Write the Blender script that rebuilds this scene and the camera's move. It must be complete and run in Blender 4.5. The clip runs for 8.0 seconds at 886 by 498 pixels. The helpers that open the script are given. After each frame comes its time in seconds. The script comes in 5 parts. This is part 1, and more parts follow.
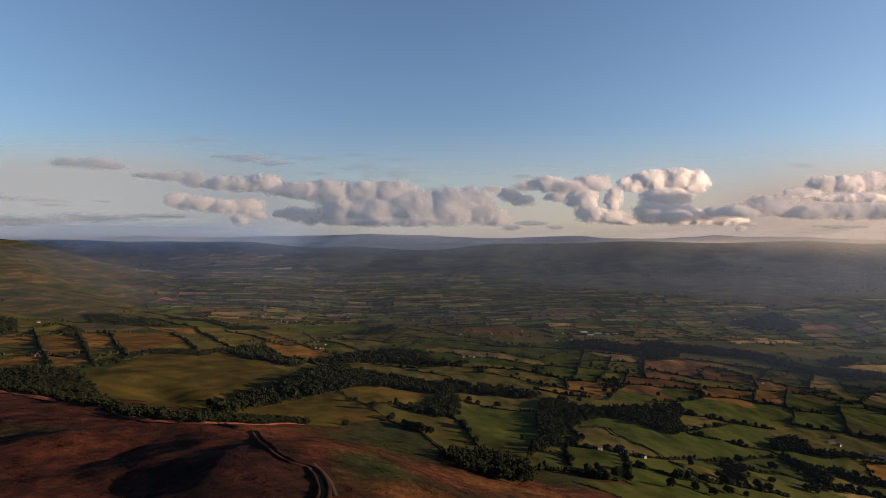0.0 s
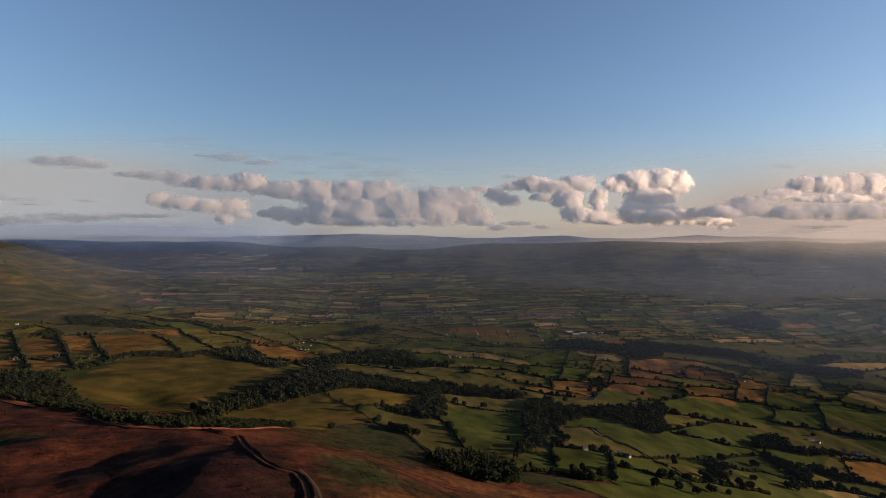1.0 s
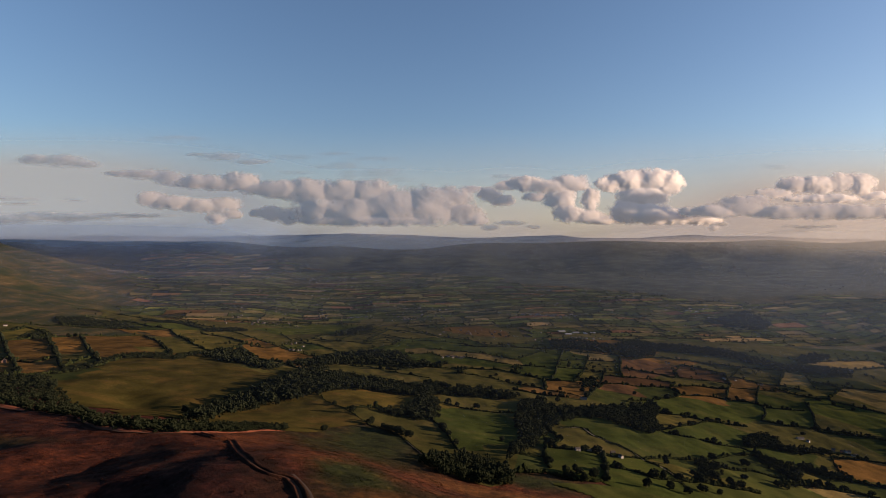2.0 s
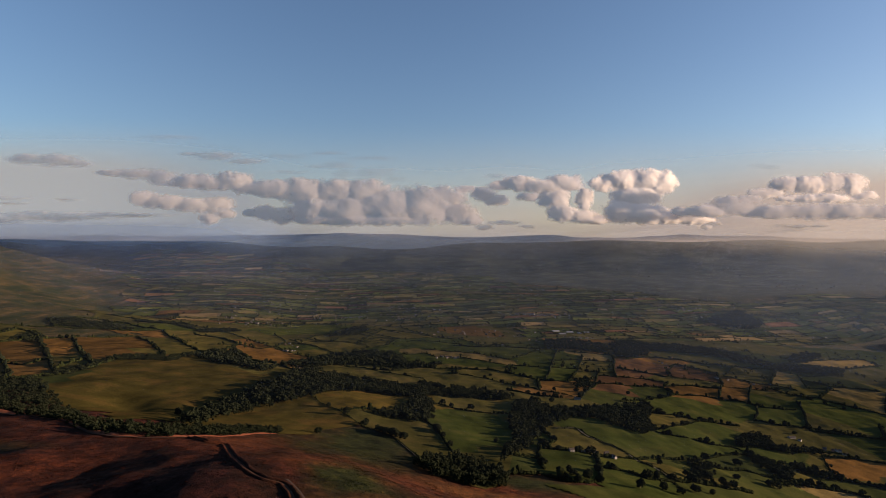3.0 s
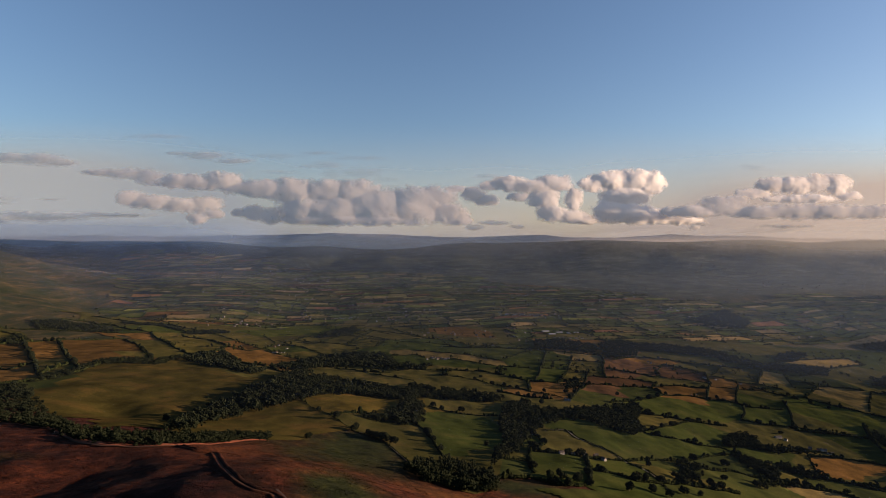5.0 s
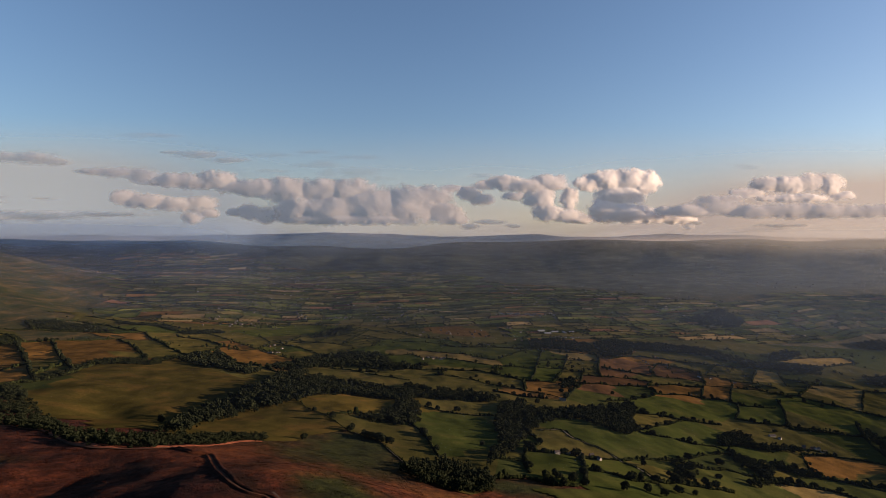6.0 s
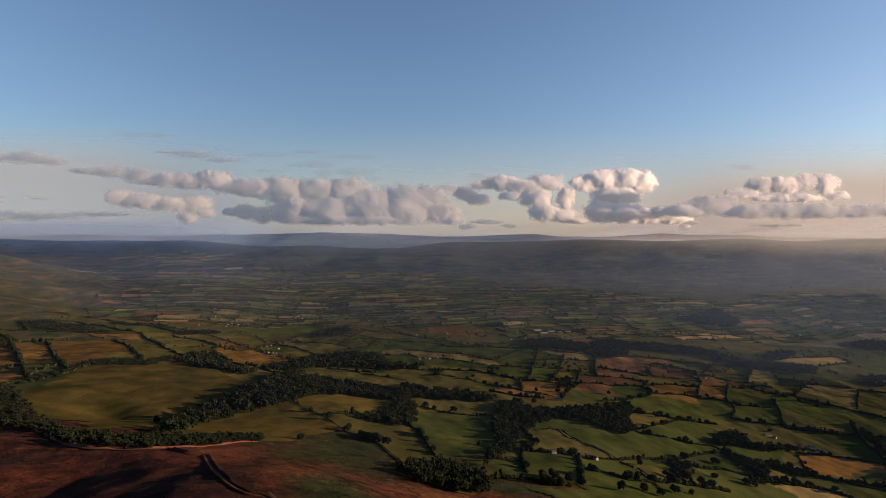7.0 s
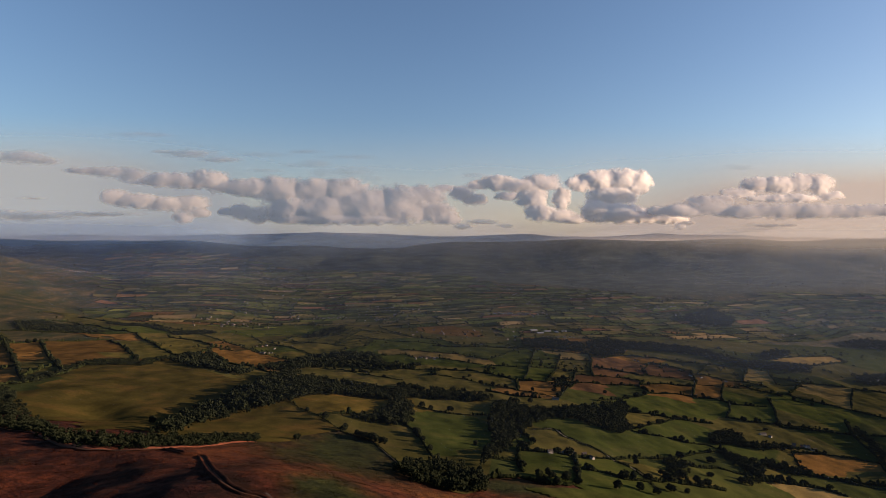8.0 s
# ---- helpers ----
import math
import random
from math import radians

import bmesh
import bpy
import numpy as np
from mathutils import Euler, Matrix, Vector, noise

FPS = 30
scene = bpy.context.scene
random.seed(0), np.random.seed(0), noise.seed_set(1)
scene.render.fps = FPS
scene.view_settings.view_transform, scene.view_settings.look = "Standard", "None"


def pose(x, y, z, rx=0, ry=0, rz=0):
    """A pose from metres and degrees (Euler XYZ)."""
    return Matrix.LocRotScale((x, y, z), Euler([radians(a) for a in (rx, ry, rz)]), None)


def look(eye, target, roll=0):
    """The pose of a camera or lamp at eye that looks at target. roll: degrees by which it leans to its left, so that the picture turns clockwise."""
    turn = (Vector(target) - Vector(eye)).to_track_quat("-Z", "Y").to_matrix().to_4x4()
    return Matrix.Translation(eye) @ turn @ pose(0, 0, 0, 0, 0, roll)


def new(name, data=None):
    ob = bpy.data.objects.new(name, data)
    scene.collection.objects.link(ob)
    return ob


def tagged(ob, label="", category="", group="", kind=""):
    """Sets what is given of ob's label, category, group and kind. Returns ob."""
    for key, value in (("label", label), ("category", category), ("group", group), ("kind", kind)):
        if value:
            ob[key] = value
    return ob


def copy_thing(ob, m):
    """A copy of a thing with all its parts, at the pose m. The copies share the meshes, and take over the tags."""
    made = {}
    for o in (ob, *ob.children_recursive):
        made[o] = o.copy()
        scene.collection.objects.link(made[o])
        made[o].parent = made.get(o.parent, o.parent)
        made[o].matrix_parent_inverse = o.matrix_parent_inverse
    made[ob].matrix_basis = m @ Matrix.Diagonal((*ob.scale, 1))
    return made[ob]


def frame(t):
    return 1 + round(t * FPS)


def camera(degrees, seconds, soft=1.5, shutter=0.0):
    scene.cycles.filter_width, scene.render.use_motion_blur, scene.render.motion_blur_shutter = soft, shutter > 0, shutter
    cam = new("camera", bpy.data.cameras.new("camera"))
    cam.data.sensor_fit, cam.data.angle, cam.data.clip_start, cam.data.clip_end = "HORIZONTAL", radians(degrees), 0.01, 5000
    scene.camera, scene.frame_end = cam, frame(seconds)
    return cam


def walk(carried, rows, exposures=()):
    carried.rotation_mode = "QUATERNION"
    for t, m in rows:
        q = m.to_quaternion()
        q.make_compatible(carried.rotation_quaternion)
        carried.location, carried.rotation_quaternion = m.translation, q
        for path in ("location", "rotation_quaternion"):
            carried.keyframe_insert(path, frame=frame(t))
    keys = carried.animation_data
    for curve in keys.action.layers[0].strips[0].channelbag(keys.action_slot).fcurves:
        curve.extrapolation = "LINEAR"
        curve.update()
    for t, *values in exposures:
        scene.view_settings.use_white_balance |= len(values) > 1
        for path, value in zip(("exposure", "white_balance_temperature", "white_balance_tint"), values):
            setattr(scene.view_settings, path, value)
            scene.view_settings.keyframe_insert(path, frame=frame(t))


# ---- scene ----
cam = camera(78.2, 8.0, soft=0.48)
# seconds, sideways, ahead, height, yaw, pitch, roll
ROWS = [
    (0.0, 0.0, 0.0, 400.0, 0.00, -0.65, 0.33),
    (0.5, -0.1, 0.1, 401.4, -0.90, -0.65, 0.32),
    (1.0, -0.2, 0.1, 403.1, -1.45, -0.70, 0.32),
    (1.5, -0.4, 0.1, 404.6, -1.85, -0.73, 0.31),
    (3.0, -0.5, 0.1, 409.2, -2.81, -0.84, 0.28),
    (3.5, -0.6, 0.1, 410.8, -3.09, -0.85, 0.27),
    (4.0, -0.7, 0.1, 412.3, -3.37, -0.86, 0.26),
    (4.5, -0.8, 0.1, 413.9, -3.61, -0.87, 0.26),
    (6.0, -1.2, 0.2, 417.0, -4.32, -1.00, 0.23),
    (6.5, -1.4, 0.3, 417.1, -4.51, -1.01, 0.23),
    (7.0, -1.5, 0.3, 417.1, -4.69, -1.01, 0.22),
    (7.5, -1.7, 0.4, 416.9, -4.91, -1.01, 0.22),
    (8.0, -1.8, 0.5, 416.8, -5.08, -1.01, 0.22),
]


def eye_pose(x, y, z, yaw, pitch, roll):
    ahead = Vector((-math.sin(radians(yaw)) * math.cos(radians(pitch)), math.cos(radians(yaw)) * math.cos(radians(pitch)), math.sin(radians(pitch))))
    eye = Vector((x, y, z))
    return look(eye, eye + ahead, roll)


walk(cam, [(t, eye_pose(*row)) for t, *row in ROWS], [(0.0, 1.81, 7050, 24), (1.5, 1.77, 7050, 24), (4.5, 1.75, 7050, 24), (6.0, 1.79, 7050, 24), (8.0, 1.82, 7050, 24)])

# low evening sun, square to the camera's first heading
SUN_AZIMUTH, SUN_HEIGHT = 88.0, 6.2
sun_way = Vector((math.sin(radians(SUN_AZIMUTH)) * math.cos(radians(SUN_HEIGHT)), math.cos(radians(SUN_AZIMUTH)) * math.cos(radians(SUN_HEIGHT)), math.sin(radians(SUN_HEIGHT))))
sun = new("sun", bpy.data.lights.new("sun", "SUN"))
sun.data.energy, sun.data.angle, sun.data.color = 4.4, radians(0.6), (1.0, 0.75, 0.5)
sun.matrix_world = look(sun_way * 3000, (0, 0, 0))
world = bpy.data.worlds.new("world")
scene.world = world
world.use_nodes = True
sky = world.node_tree.nodes.new("ShaderNodeTexSky")
sky.sky_type, sky.sun_disc = "NISHITA", False
sky.sun_elevation, sky.sun_rotation = radians(SUN_HEIGHT), radians(SUN_AZIMUTH)
sky.altitude, sky.air_density, sky.dust_density, sky.ozone_density = 300, 1.0, 1.0, 3.0
background = world.node_tree.nodes["Background"]
background.inputs["Strength"].default_value = 0.068
world.node_tree.links.new(sky.outputs["Color"], background.inputs["Color"])

# ---- the lie of the land ----
BEARING = radians(2.5)
HILLS = [
    (-150, 150, 420, 112.6), (-200, 400, 170, -37.6), (-430, 800, 170, 4.5), (-560, 960, 200, 13.4), (-160, 880, 110, 11.2), (-330, 790, 120, -19.4),
    (-120, 620, 160, -9.4), (-780, 1420, 260, 18.2), (-1000, 1650, 350, -33.5), (-1500, 2400, 600, -1.9), (120, 780, 200, -8.9), (300, 650, 200, 13.8),
    (-60, 1050, 180, 0.7), (900, 1100, 500, -6.7), (1500, 2400, 800, 134.8), (300, 2400, 800, 8.2), (-400, 1750, 350, -36.0), (-50, 390, 120, 35.8),
    (40, 450, 110, -25.2), (430, 1000, 220, 28.0), (700, 700, 350, -66.9), (-1000, 900, 300, -3.0), (600, 1900, 400, -20.8), (1000, 1500, 300, -16.1),
    (-350, 2700, 500, 31.9), (-230, 470, 130, 26.1), (-330, 560, 120, 3.0),
]
BUMPS = [(-108, 368, 34, 5.5), (-212, 372, 28, -5.5), (-168, 292, 22, -5), (-125, 318, 20, 5), (-262, 372, 22, 5), (-315, 385, 22, -5), (-300, 440, 40, 4), (-398, 752, 24, -6), (-368, 722, 24, -5), (-430, 800, 24, -6), (-345, 790, 32, 5), (-430, 830, 45, 4), (-300, 800, 30, -2.5), (-330, 860, 28, 3), (-116, 845, 38, 4.5), (-165, 820, 26, -2), (-235, 700, 34, 3.5), (-180, 690, 22, -1.5), (-470, 730, 45, 5), (-172, 322, 16, 4.0)]
FLOOR = [(2000, 5), (2500, 11), (2900, 40), (3200, 68), (3450, 96), (3700, 132), (3950, 175), (4150, 228), (4330, 290), (4400, 335), (4450, 384), (4700, 300)]
CREST = [(-0.67, 405), (-0.44, 400), (-0.235, 362), (-0.13, 352), (-0.03, 360), (0.076, 391), (0.18, 412), (0.28, 428), (0.49, 424), (0.77, 432)]

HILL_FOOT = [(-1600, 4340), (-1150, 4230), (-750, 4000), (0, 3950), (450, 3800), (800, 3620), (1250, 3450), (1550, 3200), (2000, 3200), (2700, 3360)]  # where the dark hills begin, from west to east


def ease(v, a, b):
    v = np.clip((v - a) / (b - a), 0, 1)
    return v * v * (3 - 2 * v)


def along(x, y):
    """How far ahead and how far sideways a place lies on the valley's axis."""
    return x * math.sin(BEARING) + y * math.cos(BEARING), x * math.cos(BEARING) - y * math.sin(BEARING)


def swell(x, y, size, seed):
    """A soft rolling relief from crossed waves, about -1 to 1."""
    out = 0 * x
    rng = np.random.RandomState(seed)
    for _ in range(7):
        a, p, k = rng.uniform(0, 6.28), rng.uniform(0, 6.28), rng.uniform(0.6, 1.7) * 6.28 / size
        out = out + np.sin((x * np.cos(a) + y * np.sin(a)) * k + p + 0.8 * np.sin((x * np.sin(a) - y * np.cos(a)) * k * 0.6 + p))
    return out / 3.5


def height(x, y):
    x, y = np.asarray(x, float), np.asarray(y, float)
    w, s = along(x, y)
    u = s / np.maximum(w, 400)
    near = 175.8 + -0.10865 * x + -0.07408 * y
    for a, b, r, h in HILLS + BUMPS:
        near = near + h * np.exp(-((x - a) ** 2 + (y - b) ** 2) / (2 * r * r))
    near = near + 1.6 * swell(x, y, 130, 4) + 0.5 * swell(x, y, 38, 9)
    near = np.clip(near, -90, 330)
    far = np.interp(w, *zip(*FLOOR))
    far = far - 35 * ease(u, 0.1, 0.8) * ease(w, 3400, 2600)
    far = far + (45 * ease(-u, 0.15, 0.5) + 270 * ease(-u, 0.53, 0.95)) * ease(w, 4500, 3500)
    far = far + (swell(x, y, 900, 5) * (4 + 16 * ease(w, 3900, 4400)) + swell(x, y, 300, 6) * (1.5 + 3 * ease(w, 3900, 4400))) * ease(w, 4450, 4300) + 11 * swell(s, 0 * s, 1300, 8) * ease(w, 4200, 4440)
    far = far + (np.interp(u, *zip(*CREST)) - 384) * ease(w, 4250, 4440)
    spurs = (12 * swell(x, y, 620, 71) + 3 * swell(x, y, 190, 72)) * ease(-u, 0.42, 0.6) * ease(w, 1500, 2100) * ease(w, 4300, 3600)
    m = ease(w, 1750, 2600)
    return near * (1 - m) + far * m + spurs

# ---- the plan: middles of the fields, with what grows there and the letter of a field that is wider than one ----
FOOT_FIELDS = [
    (260, 597, "green"), (251, 673, "green"), (193, 667, "green"), (232, 847, "olive"), (341, 890, "green_A"), (419, 888, "green_A"),
    (121, 617, "dark"), (139, 693, "olive"), (198, 799, "green"), (189, 569, "dark"), (52, 735, "green"), (99, 977, "olive"),
    (95, 807, "green_B"), (59, 835, "green_B"), (-12, 689, "olive_C"), (-48, 743, "olive_C"), (12, 643, "olive_C"), (76, 1081, "olive"),
    (255, 1128, "olive"), (412, 802, "dark"), (308, 667, "green"), (371, 686, "dark"), (513, 874, "dark"), (397, 750, "olive"),
    (396, 830, "dark"), (316, 763, "green"),
]
MEADOWS = [
    (630, 980, "green_D"), (723, 1010, "green_D"), (500, 796, "dark"), (661, 884, "olive"), (767, 977, "olive"), (558, 814, "dark"),
    (712, 883, "dark"), (597, 1048, "green"), (570, 1136, "olive"), (582, 1264, "green_E"), (706, 1312, "green_E"), (756, 1176, "olive"),
    (916, 1319, "green_F"), (932, 1383, "green_F"), (720, 1220, "green"), (968, 1227, "olive"), (1141, 1439, "olive"), (1009, 1333, "green"),
    (838, 1137, "olive"), (892, 1123, "olive"), (815, 1346, "green"), (470, 1214, "dark_G"), (602, 1386, "dark_G"),
]
RED_FIELDS = [
    (770, 1460, "tan"), (916, 1525, "tan"), (858, 1423, "tan"), (735, 1366, "tan"), (657, 1514, "red"), (625, 1616, "red"),
    (510, 1412, "red"), (756, 1724, "red"), (864, 1706, "red"), (758, 1544, "olive"), (854, 1838, "tan"), (965, 1832, "olive"),
    (1010, 1760, "olive"), (1061, 1681, "olive"), (1112, 1603, "straw"), (1280, 1717, "dark"), (1484, 1873, "straw"), (1455, 2131, "olive"),
    (1249, 2282, "straw_H"), (1379, 2341, "straw_H"), (1492, 2347, "straw_H"), (1610, 2161, "dark"), (1859, 2569, "green"), (1952, 2467, "green"),
    (991, 1495, "olive"), (1115, 1537, "olive"), (1267, 1609, "dark"),
]
MIDDLE_FIELDS = [
    (256, 1218, "tan"), (346, 1268, "tan"), (178, 1248, "olive"), (246, 1412, "olive"), (111, 1384, "olive"), (205, 1688, "straw"),
    (304, 1520, "green"), (386, 1712, "green"), (486, 1766, "green"), (420, 1502, "green"), (517, 1592, "olive"), (582, 1796, "straw"),
    (122, 1754, "straw"), (239, 1886, "dark"), (383, 1970, "dark"), (645, 1958, "tan"), (240, 2390, "tan"), (405, 2486, "olive"),
    (36, 2024, "green"), (126, 1958, "green"), (-31, 1658, "green"), (-116, 1345, "olive"), (-196, 1418, "olive"), (-59, 1336, "olive"),
    (59, 1199, "olive"), (11, 1418, "olive"),
]
WEST_FIELDS = [
    (-349, 2060, "olive"), (-232, 2168, "olive"), (-433, 1868, "olive"), (-359, 1790, "green"), (-276, 1856, "olive"), (-255, 1994, "olive"),
    (-178, 2066, "olive"), (-110, 2204, "olive"), (-98, 1958, "olive"), (-396, 1976, "olive"), (-184, 1904, "olive"), (-498, 1724, "tan"),
    (-437, 1664, "tan"), (-472, 1387, "olive"), (-399, 1247, "olive"), (-533, 2156, "green_J"), (-477, 2258, "green_J"), (-816, 2325, "tan_K"),
    (-777, 2373, "tan_K"), (-394, 2954, "red_L"), (-294, 3032, "red_L"), (-600, 1904, "olive"), (-689, 1803, "olive"), (-634, 1779, "olive"),
    (-28, 2060, "green"), (-321, 1688, "olive"), (-373, 1610, "tan"), (-852, 1176, "tan_T"), (-844, 1208, "tan_T"), (-784, 1160, "tan_T"),
    (-746, 1052, "tan_T"), (-849, 1315, "tan_U"), (-782, 1259, "tan_U"), (-707, 1253, "tan_V"), (-754, 1415, "tan_V"), (-704, 1417, "tan_V"),
    (-648, 1211, "tan_V"), (-675, 846, "tan_W"), (-670, 874, "tan_W"), (-626, 848, "tan_W"), (-623, 888, "tan_X"), (-607, 902, "tan_X"),
    (-610, 936, "tan_X"), (-608, 996, "olive_Y"), (-622, 1060, "olive_Y"), (-858, 1112, "olive"), (-908, 1128, "tan"), (-1120, 1441, "olive_Z"),
    (-1063, 1455, "olive_Z"), (-958, 1731, "tan_I"), (-920, 1779, "tan_I"), (-755, 1623, "olive_N"), (-678, 1581, "olive_N"), (-653, 1387, "olive_N"),
    (-1061, 1767, "olive"), (-1054, 1869, "olive"), (-1028, 2049, "olive"), (-897, 1971, "green"), (-739, 1833, "olive"), (-854, 2091, "olive"),
    (-610, 770, "dark"), (-571, 782, "dark"), (-553, 828, "dark"), (-583, 2516, "olive"), (-463, 2576, "olive"), (-89, 2582, "olive"),
    (109, 2852, "olive"), (-661, 2247, "olive"), (-8, 2360, "olive"), (149, 2144, "olive"),
]
KNOLLS = [
    (-485, 788, "hill_P"), (-427, 718, "hill_P"), (-472, 852, "hill_P"), (-402, 754, "hill_P"), (-462, 962, "hill_P"), (-373, 810, "hill_P"),
    (-427, 1073, "hill_P"), (-365, 917, "hill_P"), (-351, 1015, "hill_P"), (-302, 614, "hill_P"), (-392, 682, "hill_P"), (-327, 762, "hill_P"),
    (-363, 1117, "hill_P"), (-465, 1233, "hill_P"), (-357, 1307, "olive"), (-240, 656, "hill_Q"), (-225, 765, "hill_Q"), (-188, 811, "hill_Q"),
    (-138, 729, "hill_Q"), (-103, 747, "hill_Q"), (-175, 666, "hill_Q"), (-133, 895, "hill_R"), (-81, 949, "hill_R"), (-44, 987, "hill_R"),
    (-113, 823, "hill_R"), (-76, 647, "moor"), (-99, 667, "moor"), (-39, 611, "moor"), (-25, 568, "moor"),
]
MOOR_EDGE = [
    (-357, 468, "moor"), (-282, 428, "moor"), (-234, 422, "moor"), (-250, 352, "moor"), (-168, 334, "moor"), (-135, 341, "moor"),
    (-139, 442, "moor"), (-122, 506, "moor"), (-72, 380, "moor"), (-89, 303, "moor"), (-52, 352, "moor"), (-33, 382, "moor"),
    (-9, 410, "moor"), (7, 362, "moor"), (38, 412, "moor"), (75, 486, "moor"), (-56, 298, "moor"), (-324, 408, "moor"),
    (-238, 301, "moor"), (-184, 304, "moor"), (116, 507, "moor"), (-244, 542, "moor"), (-183, 528, "moor"), (-136, 562, "moor"),
    (-429, 622, "moor"), (-515, 676, "moor"), (-366, 584, "moor"), (-202, 428, "moor"),
]
WOODS = {
    "valley_wood": [(-245, 561), (-284, 742), (-285, 823), (-266, 906), (-261, 1012), (-267, 1153), (-246, 1296), (-204, 1242), (-169, 1222), (-113, 1169), (-75, 1157), (-27, 1136), (20, 1123), (19, 1061), (-24, 1011), (-87, 1013), (-142, 961), (-167, 880), (-194, 838), (-229, 781), (-248, 697), (-232, 584)],
    "stream_wood": [(-334, 1351), (-290, 1525), (-245, 1652), (-170, 1765), (-79, 1771), (-20, 1530), (77, 1570), (57, 1485), (-33, 1412), (-127, 1471), (-214, 1438), (-253, 1332)],
    "spinney": [(-78, 815), (-37, 849), (-17, 936), (-8, 1031), (19, 1043), (33, 972), (26, 854), (7, 810), (-15, 813), (-53, 814)],
    "copse_row": [(9, 1245), (56, 1144), (105, 1154), (141, 1158), (197, 1130), (189, 1085), (131, 1075), (87, 1078), (19, 1053), (3, 1081)],
    "ash_wood": [(197, 1064), (253, 1119), (261, 1056), (304, 1052), (275, 968), (240, 931), (205, 865), (167, 770), (139, 711), (120, 664), (102, 637), (126, 743), (147, 818), (161, 922), (178, 994)],
    "bank_wood": [(303, 1048), (356, 1078), (427, 1115), (516, 1218), (520, 1170), (452, 1040), (434, 967), (403, 937), (365, 953), (327, 990), (285, 987)],
    "moor_foot_wood": [(-1, 556), (11, 593), (45, 637), (64, 626), (94, 612), (98, 579), (88, 532), (64, 520), (37, 521), (10, 524)],
    "river_belt": [(912, 2105), (1023, 2110), (1099, 2046), (1182, 2006), (1187, 1851), (1241, 1790), (1331, 1786), (1425, 1746), (1353, 1658), (1260, 1689), (1190, 1716), (1141, 1779), (1100, 1867), (1033, 1923), (955, 1969), (861, 1987)],
    "farm_wood": [(621, 1027), (673, 1084), (742, 1109), (711, 1051), (742, 1035), (816, 1047), (799, 1029), (725, 1012), (673, 1013), (610, 997)],
    "lane_wood": [(598, 960), (630, 948), (651, 921), (619, 848), (590, 822), (600, 875), (587, 911)],
    "hedge_wood": [(678, 956), (726, 944), (764, 933), (743, 906), (696, 911), (654, 914)],
    "corner_copse": [(430, 833), (448, 829), (473, 831), (427, 765), (403, 738), (390, 744)],
    "holly_copse": [(397, 1367), (456, 1451), (493, 1472), (446, 1361), (396, 1304)],
    "mist_wood": [(766, 2125), (873, 2201), (927, 2140), (832, 1920), (734, 1825), (699, 1885)],
    "village_wood": [(507, 2151), (636, 2211), (717, 2112), (744, 2007), (657, 1932), (553, 1992), (480, 1993)],
    "long_wood": [(-529, 1330), (-555, 1513), (-525, 1616), (-377, 1282), (-321, 1273), (-323, 1181), (-398, 1226), (-458, 1250)],
    "west_wood": [(-1266, 1499), (-1248, 1596), (-1035, 1323), (-978, 1203), (-1015, 1202)],
    "middle_belt": [(-998, 1396), (-1075, 1585), (-968, 1473), (-914, 1348), (-942, 1347)],
    "hill_foot_belt": [(-1210, 1841), (-1163, 1921), (-1025, 1887), (-925, 1844), (-982, 1773), (-1071, 1769), (-1122, 1734)],
    "ridge_belt": [(-549, 834), (-540, 876), (-548, 954), (-594, 1097), (-569, 1134), (-517, 1150), (-539, 1336), (-574, 1423), (-553, 1230), (-614, 1225), (-622, 1149), (-582, 1003), (-564, 908)],
    "lane_belt": [(-1076, 2145), (-962, 2139), (-807, 2029), (-784, 1971), (-925, 2057), (-1058, 2109)],
    "brook_belt": [(-784, 1971), (-686, 2109), (-639, 2030), (-740, 1909)],
    "pond_wood": [(-329, 2070), (-319, 2307), (-243, 2511), (-204, 2365), (-232, 2166)],
    "hollow_wood": [(1489, 2722), (1765, 2897), (1747, 2642), (1621, 2530), (1492, 2580)],
    "park_wood": [(1350, 1919), (1517, 2037), (1545, 1991), (1373, 1842), (1306, 1828)],
    "hollow_belt": [(-595, 696), (-544, 725), (-531, 782), (-542, 825), (-575, 801), (-620, 762), (-640, 748)],
    "moor_edge_wood": [(-604, 706), (-537, 715), (-543, 776), (-530, 804), (-438, 681), (-397, 638), (-309, 538), (-277, 530), (-243, 540), (-220, 553), (-199, 612), (-161, 653), (-147, 597), (-172, 497), (-200, 446), (-249, 450), (-280, 474), (-323, 519), (-374, 552), (-430, 589), (-507, 623), (-541, 632)],
}
WOODS["far_belt"], WOODS["farm_belt"], WOODS["village_grove"] = (
    [(2004, 2262), (2118, 2282), (2284, 2254), (2176, 2146), (2015, 2170), (1964, 2201)],
    [(1081, 1217), (1039, 1143), (1002, 1062), (956, 977), (927, 922), (971, 954), (1004, 1024), (1035, 1090), (1069, 1171)],
    [(1481, 1636), (1654, 1713), (1726, 1701), (1586, 1563), (1472, 1543), (1425, 1563)],
)
